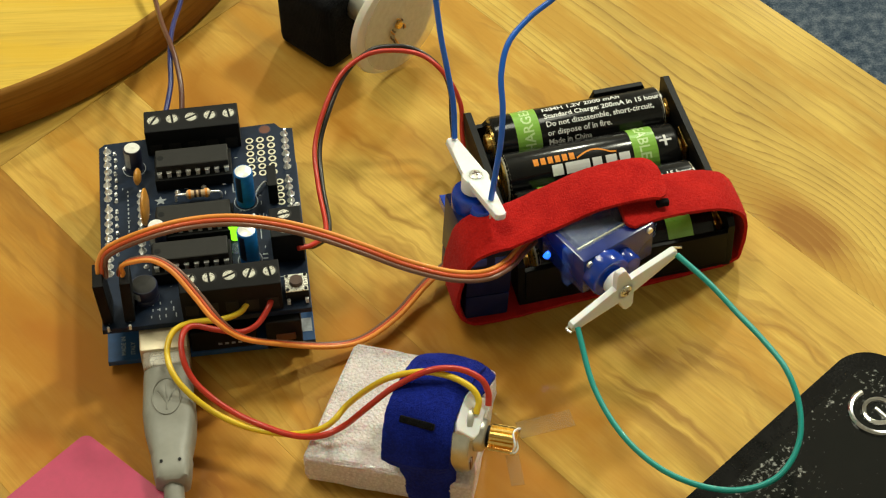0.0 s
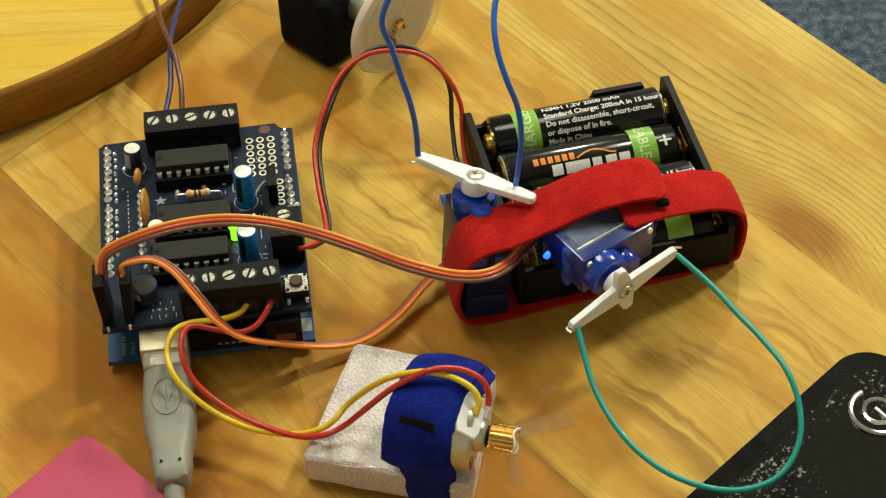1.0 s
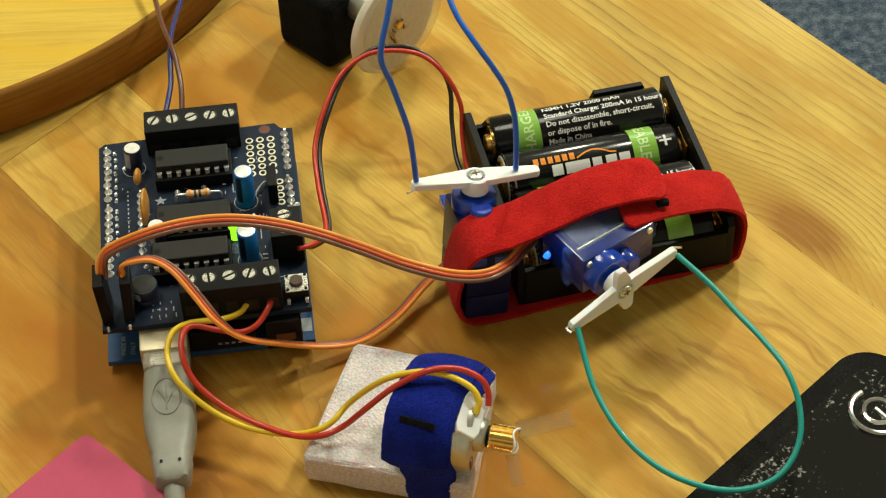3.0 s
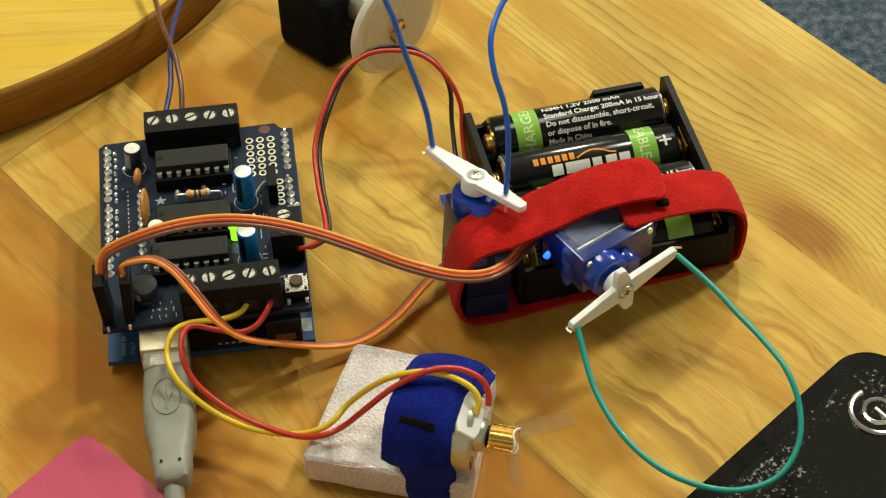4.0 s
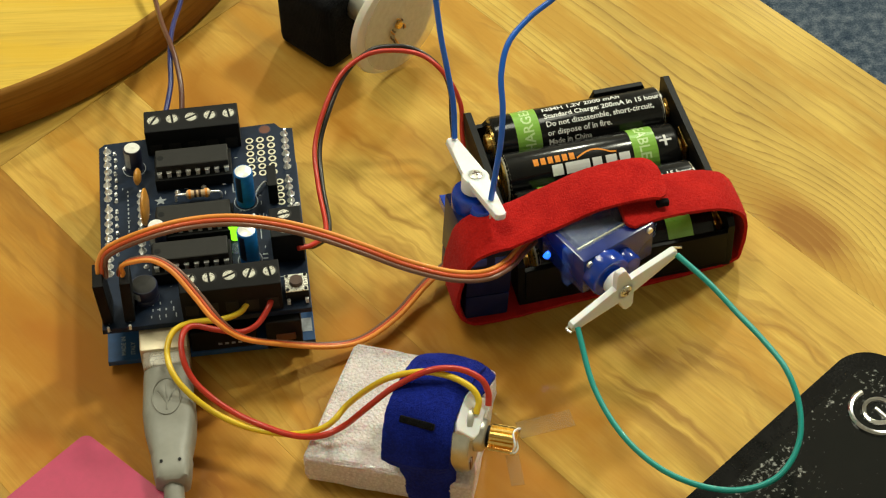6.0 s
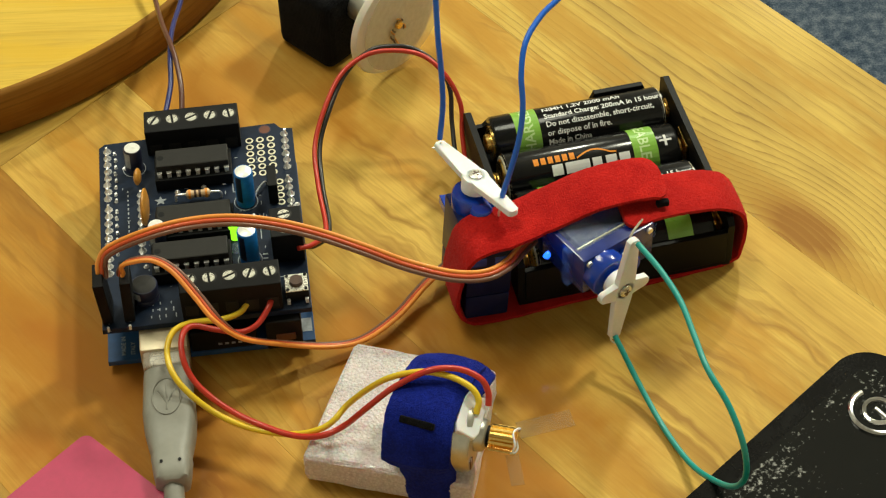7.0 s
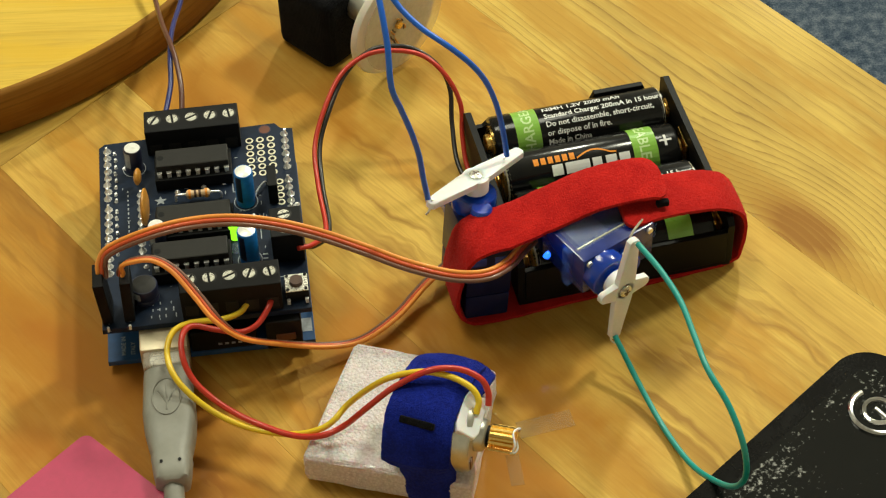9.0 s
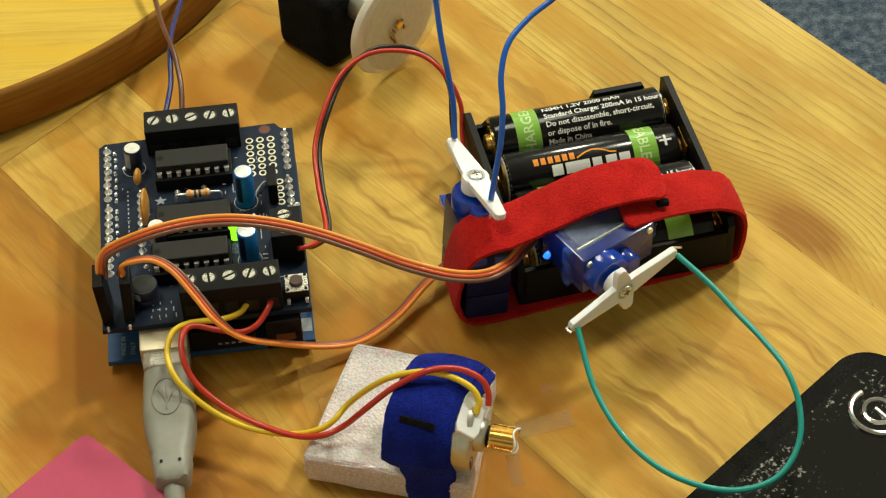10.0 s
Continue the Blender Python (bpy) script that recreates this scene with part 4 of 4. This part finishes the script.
def horn(ob, cross):
    h = part("horn", horn_mesh(cross), WHITE_PLASTIC, ob, "white nylon arm", True)
    bm = lathe(bmesh.new(), [(0, 0.75), (1.0, 0.68), (1.7, 0.35), (1.8, 0.02), (0, 0.0)], 20)
    part("screw", bm, STEEL, h, "cross-head screw", True)
    bm = box(bmesh.new(), 0, 0, 0.72, 1.9, 0.42, 0.12)
    box(bm, 0, 0, 0.72, 0.42, 1.9, 0.12)
    part("screw_slot", bm, BAND_DARK, h)
    return h


def loop_wire(h, points, key, ends):
    loop = part("wire_loop", tube(bmesh.new(), spline(points, 8), 0.75, 10), WIRES[key], h, key + " insulated wire loop", True)
    for pts in ends:
        part("bare_end", tube(bmesh.new(), spline(pts, 5), 0.3, 8), STEEL, h, "bare bent wire end", True)
    return loop


servo_a = thing("servo_motor", axes(9.05, -6.84, 35.2, (1, 0, -0.08), (0.079, 0.134, 0.988)), "blue micro servo standing beside the battery holder", "servo motor", "micro servos")
servo_body(servo_a, -76, SERVO_SHADED, SERVO_BLUE, 16.8, deep=7.2)
horn_a = horn(servo_a, False)
blue_loop = loop_wire(horn_a, [(-15.7, 0.0, 0.4), (-17.3, -1.0, 9.9), (-19.3, -3.0, 19.0), (-22.2, -5.0, 28.1), (-25.4, -6.4, 37.3), (-28.6, -8.0, 46.6), (-26.8, -5.8, 56.5), (-23.6, 0.0, 65.4), (-18.5, 8.5, 69.5), (-12.0, 16.5, 66.0), (-8.2, 20.0, 57.0), (-6.9, 17.6, 48.6), (-5.4, 10.4, 43.5), (-2.0, 4.0, 38.9), (2.4, 1.2, 32.7), (6.5, 1.1, 25.4), (9.0, 0.8, 17.4), (10.1, 0.3, 9.0), (10.6, 0.0, 0.4)], "blue",
          [[(-15.7, 0, 0.5), (-15.8, 0, -1.0), (-17.0, -0.3, -2.6), (-18.2, -0.6, -2.8)], [(10.5, 0, 0.5), (10.6, 0, -2.0), (11.2, -0.4, -5.5)]])
servo_b = thing("servo_motor", axes(45.0, -38.9, 25.0, (0.83, 0.56, 0), (0.56, -0.83, 0)), "blue micro servo lying on the batteries under the strap", "servo motor", "micro servos")
servo_body(servo_b, 0, SERVO_DARK, TAPE_EDGE, 21.6, -7.4)
horn_b = horn(servo_b, True)
teal_loop = loop_wire(horn_b, [(-15.6, 0.0, 0.4), (-21.9, -4.4, 13.7), (-24.4, -7.5, 26.7), (-23.1, -9.9, 38.7), (-18.3, -12.0, 48.4), (-11.6, -12.7, 55.5), (-3.2, -12.1, 58.9), (5.3, -10.1, 56.8), (11.7, -7.3, 50.5), (15.3, -4.2, 42.0), (16.7, -3.8, 32.1), (17.3, -3.8, 21.7), (17.4, -2.2, 11.2), (16.3, 0.0, 0.4)], "teal",
          [[(-15.7, 0, 0.5), (-16.4, 0, -1.2), (-18, 0.5, -1.0), (-17.8, 0.6, 0.8)], [(16.2, 0, 0.5), (16.3, 0, -1.8), (17.4, -1.0, -2.6), (20.0, -4.0, -3.0)]])
tag = part("lit_diode", lathe(bmesh.new(), [(0, 1.0), (0.8, 0.8), (1.1, 0)], 14, Matrix.Translation((-9.5, 2.0, -20))), LED_BLUE, servo_b, "lit blue diode", True)


# ---- straps ----
def strap_line(rows, steps=7):
    return spline(rows, steps)


def red_strap():
    ob = thing("strap", at(41.7, 12.6, 0, 0, 0, 12.0), "red hook-and-loop strap round batteries and servos", "strap")
    rows = [(-3, -30.4, 32.2), (2, -29.0, 31.6), (8, -27, 30.2), (16, -24.4, 27.2), (24, -22.2, 23.8), (30.5, -21.0, 19.6), (33.2, -20.6, 14), (32.6, -21, 5), (29.5, -22, 1.4), (15, -22.8, 0.7), (-15, -24.4, 0.7), (-37, -25.6, 0.7), (-43.8, -26.0, 3.0), (-46.6, -26.4, 10.0), (-45.3, -26.4, 19.0), (-42.9, -26.7, 26.0), (-38.5, -26.9, 29.2), (-31.4, -26.5, 29.8), (-19.4, -25.4, 32.5), (-10.6, -25.2, 35.4), (-1.9, -25.0, 36.3), (4.1, -24.8, 35.9), (9.6, -24.4, 34.4)]
    bm = band(bmesh.new(), strap_line(rows), (0, 1, 0), 14.4, 1.3, 0.12, 3, 0.25, 3.2)
    fuzz_on(part("band", bm, RED_BAND, ob, smooth=True), 5200, 0.55, 21, RED_BAND)
    slot = part("slot", box(bmesh.new(), 8.0, -31.2, 32.4, 3.4, 1.8, 1.8, 0.5), BLACK_BAND, ob, "dark slot in the band")


red_strap()
MOTOR_AT = at(-9.8, -63.0, 0, 0, 0, -15.6)


def foam_block():
    bm = prism(bmesh.new(), [(-21.9, -19.4), (20.4, -19.0), (18.0, 18.0), (-18.9, 18.6)], 1.1, 10.8)
    bmesh.ops.bevel(bm, geom=list(bm.edges), offset=1.5, segments=3, affect="EDGES", profile=0.5)
    bmesh.ops.triangulate(bm, faces=bm.faces)
    bmesh.ops.subdivide_edges(bm, edges=[e for e in bm.edges if e.calc_length() > 3], cuts=9, use_grid_fill=True)
    rng = random.Random(31)
    for v in bm.verts:
        v.co += Vector((rng.uniform(-1, 1), rng.uniform(-1, 1), rng.uniform(-1, 1))) * 0.16
    ob = part("foam_block", bm, FOAM)
    ob.matrix_basis = MOTOR_AT
    tagged(ob, "white packing foam block under the small motor", "foam block")


def blue_strap():
    ob = thing("strap", MOTOR_AT, "dark blue hook-and-loop strap round motor and foam", "strap")
    rows = [(9.4, -10, 0.6), (9.4, -18.4, 0.8), (9.4, -19.9, 4), (9.4, -20.0, 10.5), (9.4, -20.2, 19), (9.2, -18.3, 24.6), (10.0, -14.0, 28.6), (11.4, -8.6, 29.9), (12.8, -2.4, 29.4), (13.4, 3.2, 27.0), (13.2, 8.4, 22.8), (12.2, 13, 17.4), (10.8, 17.4, 12.2), (10.2, 19.5, 9), (10.2, 19.6, 3), (10.2, 18.0, 0.6), (10, 0, 0.6)]
    fuzz_on(part("band", band(bmesh.new(), strap_line(rows), (1, 0, 0), 13.8, 1.1, 0.1, 5, -2.4), BLUE_BAND, ob, smooth=True), 2500, 0.4, 22, BLUE_BAND)
    rows = [(7.0, -21.2, 17.0), (7.1, -21.3, 18.4), (7.2, -21.4, 20.0), (7.2, -19.4, 25.6), (7.2, -14.8, 29.9), (7.8, -9.0, 31.2), (8.6, -2.8, 30.8), (9.4, 3.4, 28.4), (9.8, 8.0, 24.8)]
    fuzz_on(part("overlap", band(bmesh.new(), strap_line(rows), (1, 0, 0), 16.6, 1.1, 0.1, 6, -1.2, 1.0), BLUE_BAND, ob, smooth=True), 2000, 0.4, 23, BLUE_BAND)
    slot = part("slot", box(bmesh.new(), 0, 0, 0, 8.8, 1.8, 1.0, 0.4), BLACK_BAND, ob, "dark slot in the band")
    slot.matrix_basis = at(7.0, -16.7, 29.2, 43, 0, -6)


def small_motor():
    ob = thing("small_motor", MOTOR_AT @ at(0, -9.2, 19.0), "small silver motor with a brass gear on the foam", "motor")
    side = Matrix.Rotation(radians(90), 4, "Y")
    bm = lathe(bmesh.new(), [(0, 0), (9.0, 0), (9.6, 0.6), (9.6, 18.4), (8.8, 19.4), (0, 19.5)], 40, side)
    part("can", bm, MOTOR_CAN, ob, smooth=True)
    part("boss", lathe(bmesh.new(), [(4.2, 19.4), (3.9, 21.4), (3.2, 22.0), (0, 22.0)], 28, side), MOTOR_CAN, ob, smooth=True)
    part("collar", lathe(bmesh.new(), [(2.6, 21.8), (2.6, 23.0), (0, 23.0)], 20, side), BLACK, ob)
    bm = bmesh.new()
    teeth = []
    for k in range(12):
        for r, f in ((2.6, -0.32), (3.3, -0.17), (3.3, 0.17), (2.6, 0.32)):
            a = 2 * math.pi * (k + f) / 12
            teeth.append((r * math.cos(a), r * math.sin(a)))
    prism(bm, teeth, 22.8, 28.8)
    bmesh.ops.transform(bm, matrix=side, verts=bm.verts)
    part("pinion", bm, GOLD, ob, "brass gear")
    ring = [Vector((28.9 + 0.5 * math.sin(3 * a), 3.1 * math.cos(a), 3.1 * math.sin(a))) for a in np.linspace(0, 5.4, 22)]
    part("fringe", tube(bmesh.new(), ring, 0.28, 6), WHITE_PLASTIC, ob, "frayed white thread")
    bm = box(bmesh.new(), 35.0, 5.5, 1.5, 13.5, 5.0, 0.12, rz=30)
    part("film_flag", bm, TAPE_THIN, ob, "clear film flag")
    bm = box(bmesh.new(), 30.5, -7.5, -1.0, 3.2, 9, 0.12, rz=22)
    part("film_flag", bm, TAPE_THIN, ob, "clear film flag")
    # white end bracket with solder lugs
    bm = prism(bmesh.new(), [(-2.4, -5.2), (2.4, -5.2), (3.2, -3.5), (3.2, 3.5), (2.2, 5.6), (-2.2, 5.6), (-3.2, 3.5), (-3.2, -3.5)], 0, 1.6, 0.4)
    br = part("bracket", bm, WHITE_PLASTIC, ob, "white plastic bracket")
    br.matrix_basis = at(17.8, -1.2, 7.6, 14, 34, 6)
    part("lug", box(bmesh.new(), 19.6, -6.5, -3.0, 0.4, 1.8, 3.0, 0.1), WIRES["brown"], ob)


def wire_curl():
    ring = [Vector((-8.6 + 0.35 * t, -51.6 + 1.5 * math.cos(3.2 * t), 12.4 + 1.5 * math.sin(3.2 * t))) for t in np.linspace(0, 4.4, 40)]
    ob = part("wire_curl", tube(bmesh.new(), ring, 0.26, 6), STEEL, None, "small bright curl of wire on the foam", True)
    tagged(ob, category="wire")


foam_block()
wire_curl()
blue_strap()
small_motor()


def wheel_motor():
    m = at(-30.6, 87.0, 0, 0, 0, -44.0)
    box_ob = part("strapped_motor", box(bmesh.new(), 0, 0, 12.4, 22, 24, 24.8, 3.0, seg=4), BLACK_BAND, smooth=True)
    box_ob.matrix_basis = m
    tagged(box_ob, "motor wrapped in a black fuzzy strap", "motor")
    rng = random.Random(12)
    fuzz = bmesh.new()
    for k in range(420):
        h, side = rng.uniform(3.5, 21.5), rng.choice((-1, 1))
        face = rng.random()
        if face < 0.33:
            x, y = side * 10.9, rng.uniform(-8.8, 8.8)
        elif face < 0.66:
            x, y = rng.uniform(-7.8, 7.8), side * 11.9
        else:
            x, y, h = rng.uniform(-7.8, 7.8), rng.uniform(-8.8, 8.8), 24.7
        d = Vector((x / 11 + rng.uniform(-0.6, 0.6), y / 12 + rng.uniform(-0.6, 0.6), rng.uniform(-0.5, 0.9) + (0.8 if h > 24 else 0))).normalized()
        rod(fuzz, (x, y, h), Vector((x, y, h)) + d * rng.uniform(0.5, 1.2), 0.16, 0.05, 4)
    tagged(part("fuzz", fuzz, BLACK_BAND, box_ob), kind="stuff")
    ob = thing("wheel", m @ at(24.0, 2.0, 18.6), "milky white plastic disc on a motor shaft", "wheel")
    side = Matrix.Rotation(radians(90), 4, "Y")
    part("disc", lathe(bmesh.new(), [(0, 1.2), (14.4, 1.2), (16.1, 1.0), (16.5, 0.2), (16.2, -1.2), (0, -1.3)], 64, side), DISC, ob, smooth=True)
    part("hub", lathe(bmesh.new(), [(0, -1), (5, -1), (5.5, -3.5), (5.5, -14), (0, -14)], 28, side), MOTOR_CAN, ob, smooth=True)
    part("film", lathe(bmesh.new(), [(0, 1.5), (16.2, 1.5)], 48, side @ Matrix.Translation((0.0, 2.5, 0.4))), DISC_CLEAR, ob, "clear film on the disc")
    bm = lathe(bmesh.new(), [(0, 3.0), (1.1, 2.8), (1.4, 1.0)], 12, side)
    part("shaft_tip", bm, GOLD, ob)
    rng = random.Random(9)
    for k in range(5):
        c = Vector((1.6, rng.uniform(-1, 1), rng.uniform(-1, 1)))
        ring = [c + Vector((0.6 * math.sin(a * 2), 2.2 * math.cos(a), (2.0 + k * 0.5) * math.sin(a) - k)) for a in np.linspace(0, 4.2, 14)]
        part("glue_thread", tube(bmesh.new(), ring, 0.22, 5), CERAMIC if k % 2 else BAND_DARK, ob)


wheel_motor()


# ---- phone and pink box ----
def rounded(w, d, r, n=14):
    out = []
    for cx, cy, a0 in ((w / 2 - r, d / 2 - r, 0), (-w / 2 + r, d / 2 - r, 90), (-w / 2 + r, -d / 2 + r, 180), (w / 2 - r, -d / 2 + r, 270)):
        for k in range(n):
            a = radians(a0 + 90 * k / (n - 1))
            out.append((cx + r * math.cos(a), cy + r * math.sin(a)))
    return out


def phone():
    """Corner of the case at the origin; it runs along -x (its long side) and -y."""
    ob = thing("phone", at(105.9, -41.7, 0, 0, 0, 43.2), "scuffed glossy black phone lying face down", "phone")
    shift = Matrix.Translation((-57.5, -30.5, 0))
    bm = prism(bmesh.new(), rounded(115, 61, 10), 0.3, 6.0, 3.6, 7)
    bmesh.ops.transform(bm, matrix=shift, verts=bm.verts)
    part("case", bm, PHONE_RIM, ob, "black rounded rim", True)
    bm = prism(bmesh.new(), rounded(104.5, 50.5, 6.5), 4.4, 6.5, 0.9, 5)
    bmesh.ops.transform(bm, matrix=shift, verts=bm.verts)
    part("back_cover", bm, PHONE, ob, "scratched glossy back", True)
    c = Vector((-16.0, -17.2, 6.56))
    for r, a0, a1, t in ((6.9, 75, 262, 0.8), (3.7, -60, 255, 0.7)):
        arc = [c + Vector((r * math.cos(radians(a)), r * math.sin(radians(a)), 0)) for a in np.linspace(a0, a1, 30)]
        part("emblem_ring", tube(bmesh.new(), arc, t, 8), CHROME, ob, "chrome curved emblem", True)
    part("emblem_bar", rod(bmesh.new(), c + Vector((0.3, 1.2, 0)), c + Vector((-0.2, -3.0, 0)), 0.55, 0.55, 10), CHROME, ob, "chrome emblem bar", True)


def pink_box():
    ob = thing("pink_box", at(-89.6, -64.0, 0, 0, 0, 47.0) @ at(-30, -30, 0), "flat pink plastic box lying on the table", "box")
    part("base", prism(bmesh.new(), rounded(59.4, 59.4, 2.0), 0, 3.4, 0.3, 2), PINK, ob, smooth=True)
    part("lid", prism(bmesh.new(), rounded(60, 60, 2.2), 3.5, 8, 1.1, 3), PINK, ob, smooth=True)


phone()
pink_box()


# ---- loose wires ----
def wire(key, points, r, label):
    ob = part("wire", tube(bmesh.new(), spline(points, 8), r, 10), WIRES[key], None, label, True)
    tagged(ob, category="wire")


wire("red", [(-37.1, -17.9, 22.0), (-33.3, -14.7, 20.0), (-30.5, -6.4, 16.0), (-32.9, 11.7, 14.0), (-33.8, 23.8, 17.0), (-30.8, 33.9, 22.0), (-26.0, 42.9, 26.0), (-18.9, 47.9, 28.0), (-11.1, 48.0, 29.0), (-3.4, 46.4, 28.0), (2.6, 42.4, 24.0), (6.3, 38.3, 17.0), (6.5, 33.1, 10.0), (8.0, 24.0, 5.0), (14.0, 14.0, 4.0)], 0.68, "red battery lead arching over the table")
wire("black", [(-37.1, -16.4, 22.0), (-33.4, -14.6, 19.0), (-29.7, -5.5, 15.0), (-31.8, 12.6, 13.0), (-32.5, 24.7, 16.0), (-29.7, 33.7, 21.0), (-25.0, 43.9, 25.0), (-18.2, 50.5, 27.0), (-11.1, 50.9, 28.0), (-4.9, 49.8, 27.0), (0.9, 47.0, 23.0), (3.6, 44.1, 17.0), (3.8, 37.7, 10.0), (5.5, 25.0, 5.0), (13.0, 12.0, 4.0)], 0.68, "black battery lead arching over the table")
wire("dull_brown", [(-69.9, 31.0, 21.5), (-69.9, 33.7, 22.0), (-70.3, 41.7, 25.0), (-72.6, 52.3, 27.0), (-77.1, 67.6, 24.0), (-80.7, 83.3, 20.0), (-85.0, 103.2, 18.0), (-70, 130, 8), (-45, 120, 4), (-35, 98, 9)], 0.75, "brown wire from the far screw terminal")
wire("purple", [(-74.6, 31.0, 21.5), (-74.4, 33.5, 22.0), (-73.3, 43.0, 24.0), (-73.7, 51.1, 26.0), (-74.4, 63.9, 24.0), (-73.7, 79.2, 20.0), (-70.8, 101.1, 16.0), (-58, 122, 6), (-42, 114, 4), (-33, 98, 9)], 0.75, "dark blue wire from the far screw terminal")
wire("yellow", [(-48.8, -31.0, 20.0), (-49.5, -33.2, 20.0), (-51.6, -36.2, 19.0), (-56.3, -39.2, 20.0), (-63.2, -40.7, 21.0), (-67.6, -43.2, 21.0), (-69.1, -48.0, 20.0), (-67.9, -54.0, 19.0), (-64.2, -58.4, 16.0), (-57.6, -61.6, 11.0), (-49.4, -65.0, 9.0), (-39.5, -68.3, 10.0), (-32.3, -69.7, 13.0), (-28.1, -68.5, 15.0), (-23.8, -65.3, 18.0), (-15.3, -68.0, 29.4), (-7.0, -69.4, 33.8), (-0.3, -70.4, 33.4), (5.0, -73.1, 32.4), (7.1, -75.5, 30.2), (6.4, -77.6, 27.6)], 0.78, "yellow motor wire from the screw terminal")
wire("red", [(-43.8, -33.0, 20.0), (-44.4, -35.9, 20.0), (-47.3, -39.6, 18.0), (-51.6, -41.0, 17.0), (-57.7, -41.5, 19.0), (-63.2, -41.8, 21.0), (-65.5, -45.3, 21.0), (-64.9, -51.5, 19.0), (-61.7, -55.9, 15.0), (-54.9, -60.2, 11.0), (-46.5, -65.0, 10.0), (-38.0, -69.5, 11.0), (-30.9, -72.1, 14.0), (-25.3, -70.8, 16.0), (-19.6, -72.0, 24.0), (-12.6, -71.4, 31.0), (-4.3, -70.2, 35.2), (2.5, -69.4, 34.4), (7.5, -71.2, 33.0), (9.4, -73.0, 30.0), (9.4, -75.0, 27.2)], 0.78, "red motor wire from the screw terminal")


def ribbon(points, label, flip=1):
    """Three servo wires side by side."""
    ob = thing("servo_cable", at(0, 0, 0), label, "cable", "servo cables")
    line = spline(points, 8)
    for k, key in ((-1, "strand_brown"), (0, "strand_red"), (1, "strand_orange")):
        moved = []
        for j, q in enumerate(line):
            way = line[min(j + 1, len(line) - 1)] - line[max(j - 1, 0)]
            side = Vector((-way.y, way.x, 0)).normalized()
            moved.append(q + (side * 0.98 * flip + Vector((0, 0, 0.5))) * k)
        part("strand", tube(bmesh.new(), moved, 0.6, 9), WIRES[key], ob, key.split("_")[1] + " strand", True)


ribbon([(-85.0, -32.6, 30.5), (-84.6, -31.0, 34.0), (-82.3, -29.9, 37.0), (-74.0, -28.8, 40.6), (-64.1, -27.2, 42.4), (-53.2, -25.6, 41.8), (-42.3, -25.1, 39.4), (-31.3, -25.9, 36.0), (-20.3, -27.8, 32.0), (-9.1, -31.2, 29.0), (2.0, -33.8, 27.3), (10.4, -33.7, 26.9), (16.3, -28.6, 25.0), (20.3, -22.1, 23.5), (24.9, -15.4, 22.0)], "three-strand brown, red and orange servo cable")
ribbon([(-80.4, -32.8, 30.5), (-79.6, -32.4, 33.5), (-77.3, -33.0, 36.0), (-71.5, -33.4, 37.0), (-66.1, -35.8, 35.0), (-60.7, -40.9, 31.0), (-56.0, -45.4, 27.0), (-50.4, -45.4, 20.0), (-41.5, -40.2, 11.0), (-30.4, -36.5, 5.0), (-21.8, -33.6, 3.5), (-13.0, -26.6, 4.0), (-5.4, -17.1, 5.0), (3.1, -9.3, 7.0), (7, -7, 8)], "three-strand servo cable lying on the table", -1)


# ---- what moves: the two horns ----
def motions():
    turns = [(0.0, -70), (0.4, -70), (0.5, -67.5), (0.6, -57), (0.7, -54.5), (0.8, -44), (0.9, -41), (1.0, -30), (1.1, -27.5), (1.2, -18.5), (1.4, -11.5), (1.6, -8), (1.8, 1), (2.0, 8), (2.3, 12), (2.7, 12.5),
             (3.35, 12.5), (3.6, -7), (3.8, -30), (3.9, -39), (4.0, -46), (4.1, -58.5), (4.2, -69), (4.4, -70), (6.85, -70), (7.0, -57), (7.1, -55), (7.2, -45), (7.3, -41), (7.4, -33), (7.5, -21), (7.6, -18),
             (7.8, -5), (7.9, 0), (8.0, 7), (8.2, 18), (8.4, 20), (8.6, 35), (8.8, 43), (9.4, 43), (9.5, 31), (9.6, 1), (9.7, -39), (9.8, -68), (9.9, -71), (10.0, -70)]
    walk(horn_a, [(t, pose(0, 0, 0, 0, 0, a)) for t, a in turns])

    # the springy loop leans on its arm: the lean for each turn of the arm, and its lag as the arm swings back
    lean = [(-71, (-4, 0.6, -1.8)), (-69, (-4, 0.6, -1.8)), (-57, (-12, 4.5, 2)), (-44, (-11, 6, 3)), (-30, (4, 6.5, 11)), (-20, (5.8, 6.5, 11)), (-10, (4.9, 4.5, 7.6)), (7, (2.8, 0.8, 2.5)), (12.5, (1.0, 0.1, 0.0)), (43, (-5.0, -5.6, -4.7))]
    back = {3.6: (0, 3, 3), 3.8: (-8, 4, 0), 3.9: (-4, 2, 0), 4.0: (-0.4, -0.5, -0.9), 4.1: (-2, 0, -1.4), 9.6: (0, 1, 0), 9.7: (-3, 1, -1)}

    def swing(t, a):
        r = back.get(t) or [float(np.interp(a, [q[0] for q in lean], [q[1][k] for q in lean])) for k in range(3)]
        return pose(0, 0, 0, *r)

    walk(blue_loop, [(t, swing(t, a)) for t, a in turns])
    turns = [(0.0, 11), (6.5, 11), (6.65, 42), (6.8, 76), (6.9, 82), (9.4, 82), (9.5, 67.5), (9.6, 32.5), (9.7, 11), (10.0, 11)]
    walk(horn_b, [(t, pose(0, 0, 0, 0, 0, a)) for t, a in turns])
    # the loop swings in its holes as the arm turns upright
    walk(teal_loop, [(t, pose(0, 0, 0, -22.4 * (a - 11) / 71, -0.8 * (a - 11) / 71, -1.7 * (a - 11) / 71)) for t, a in turns])


motions()
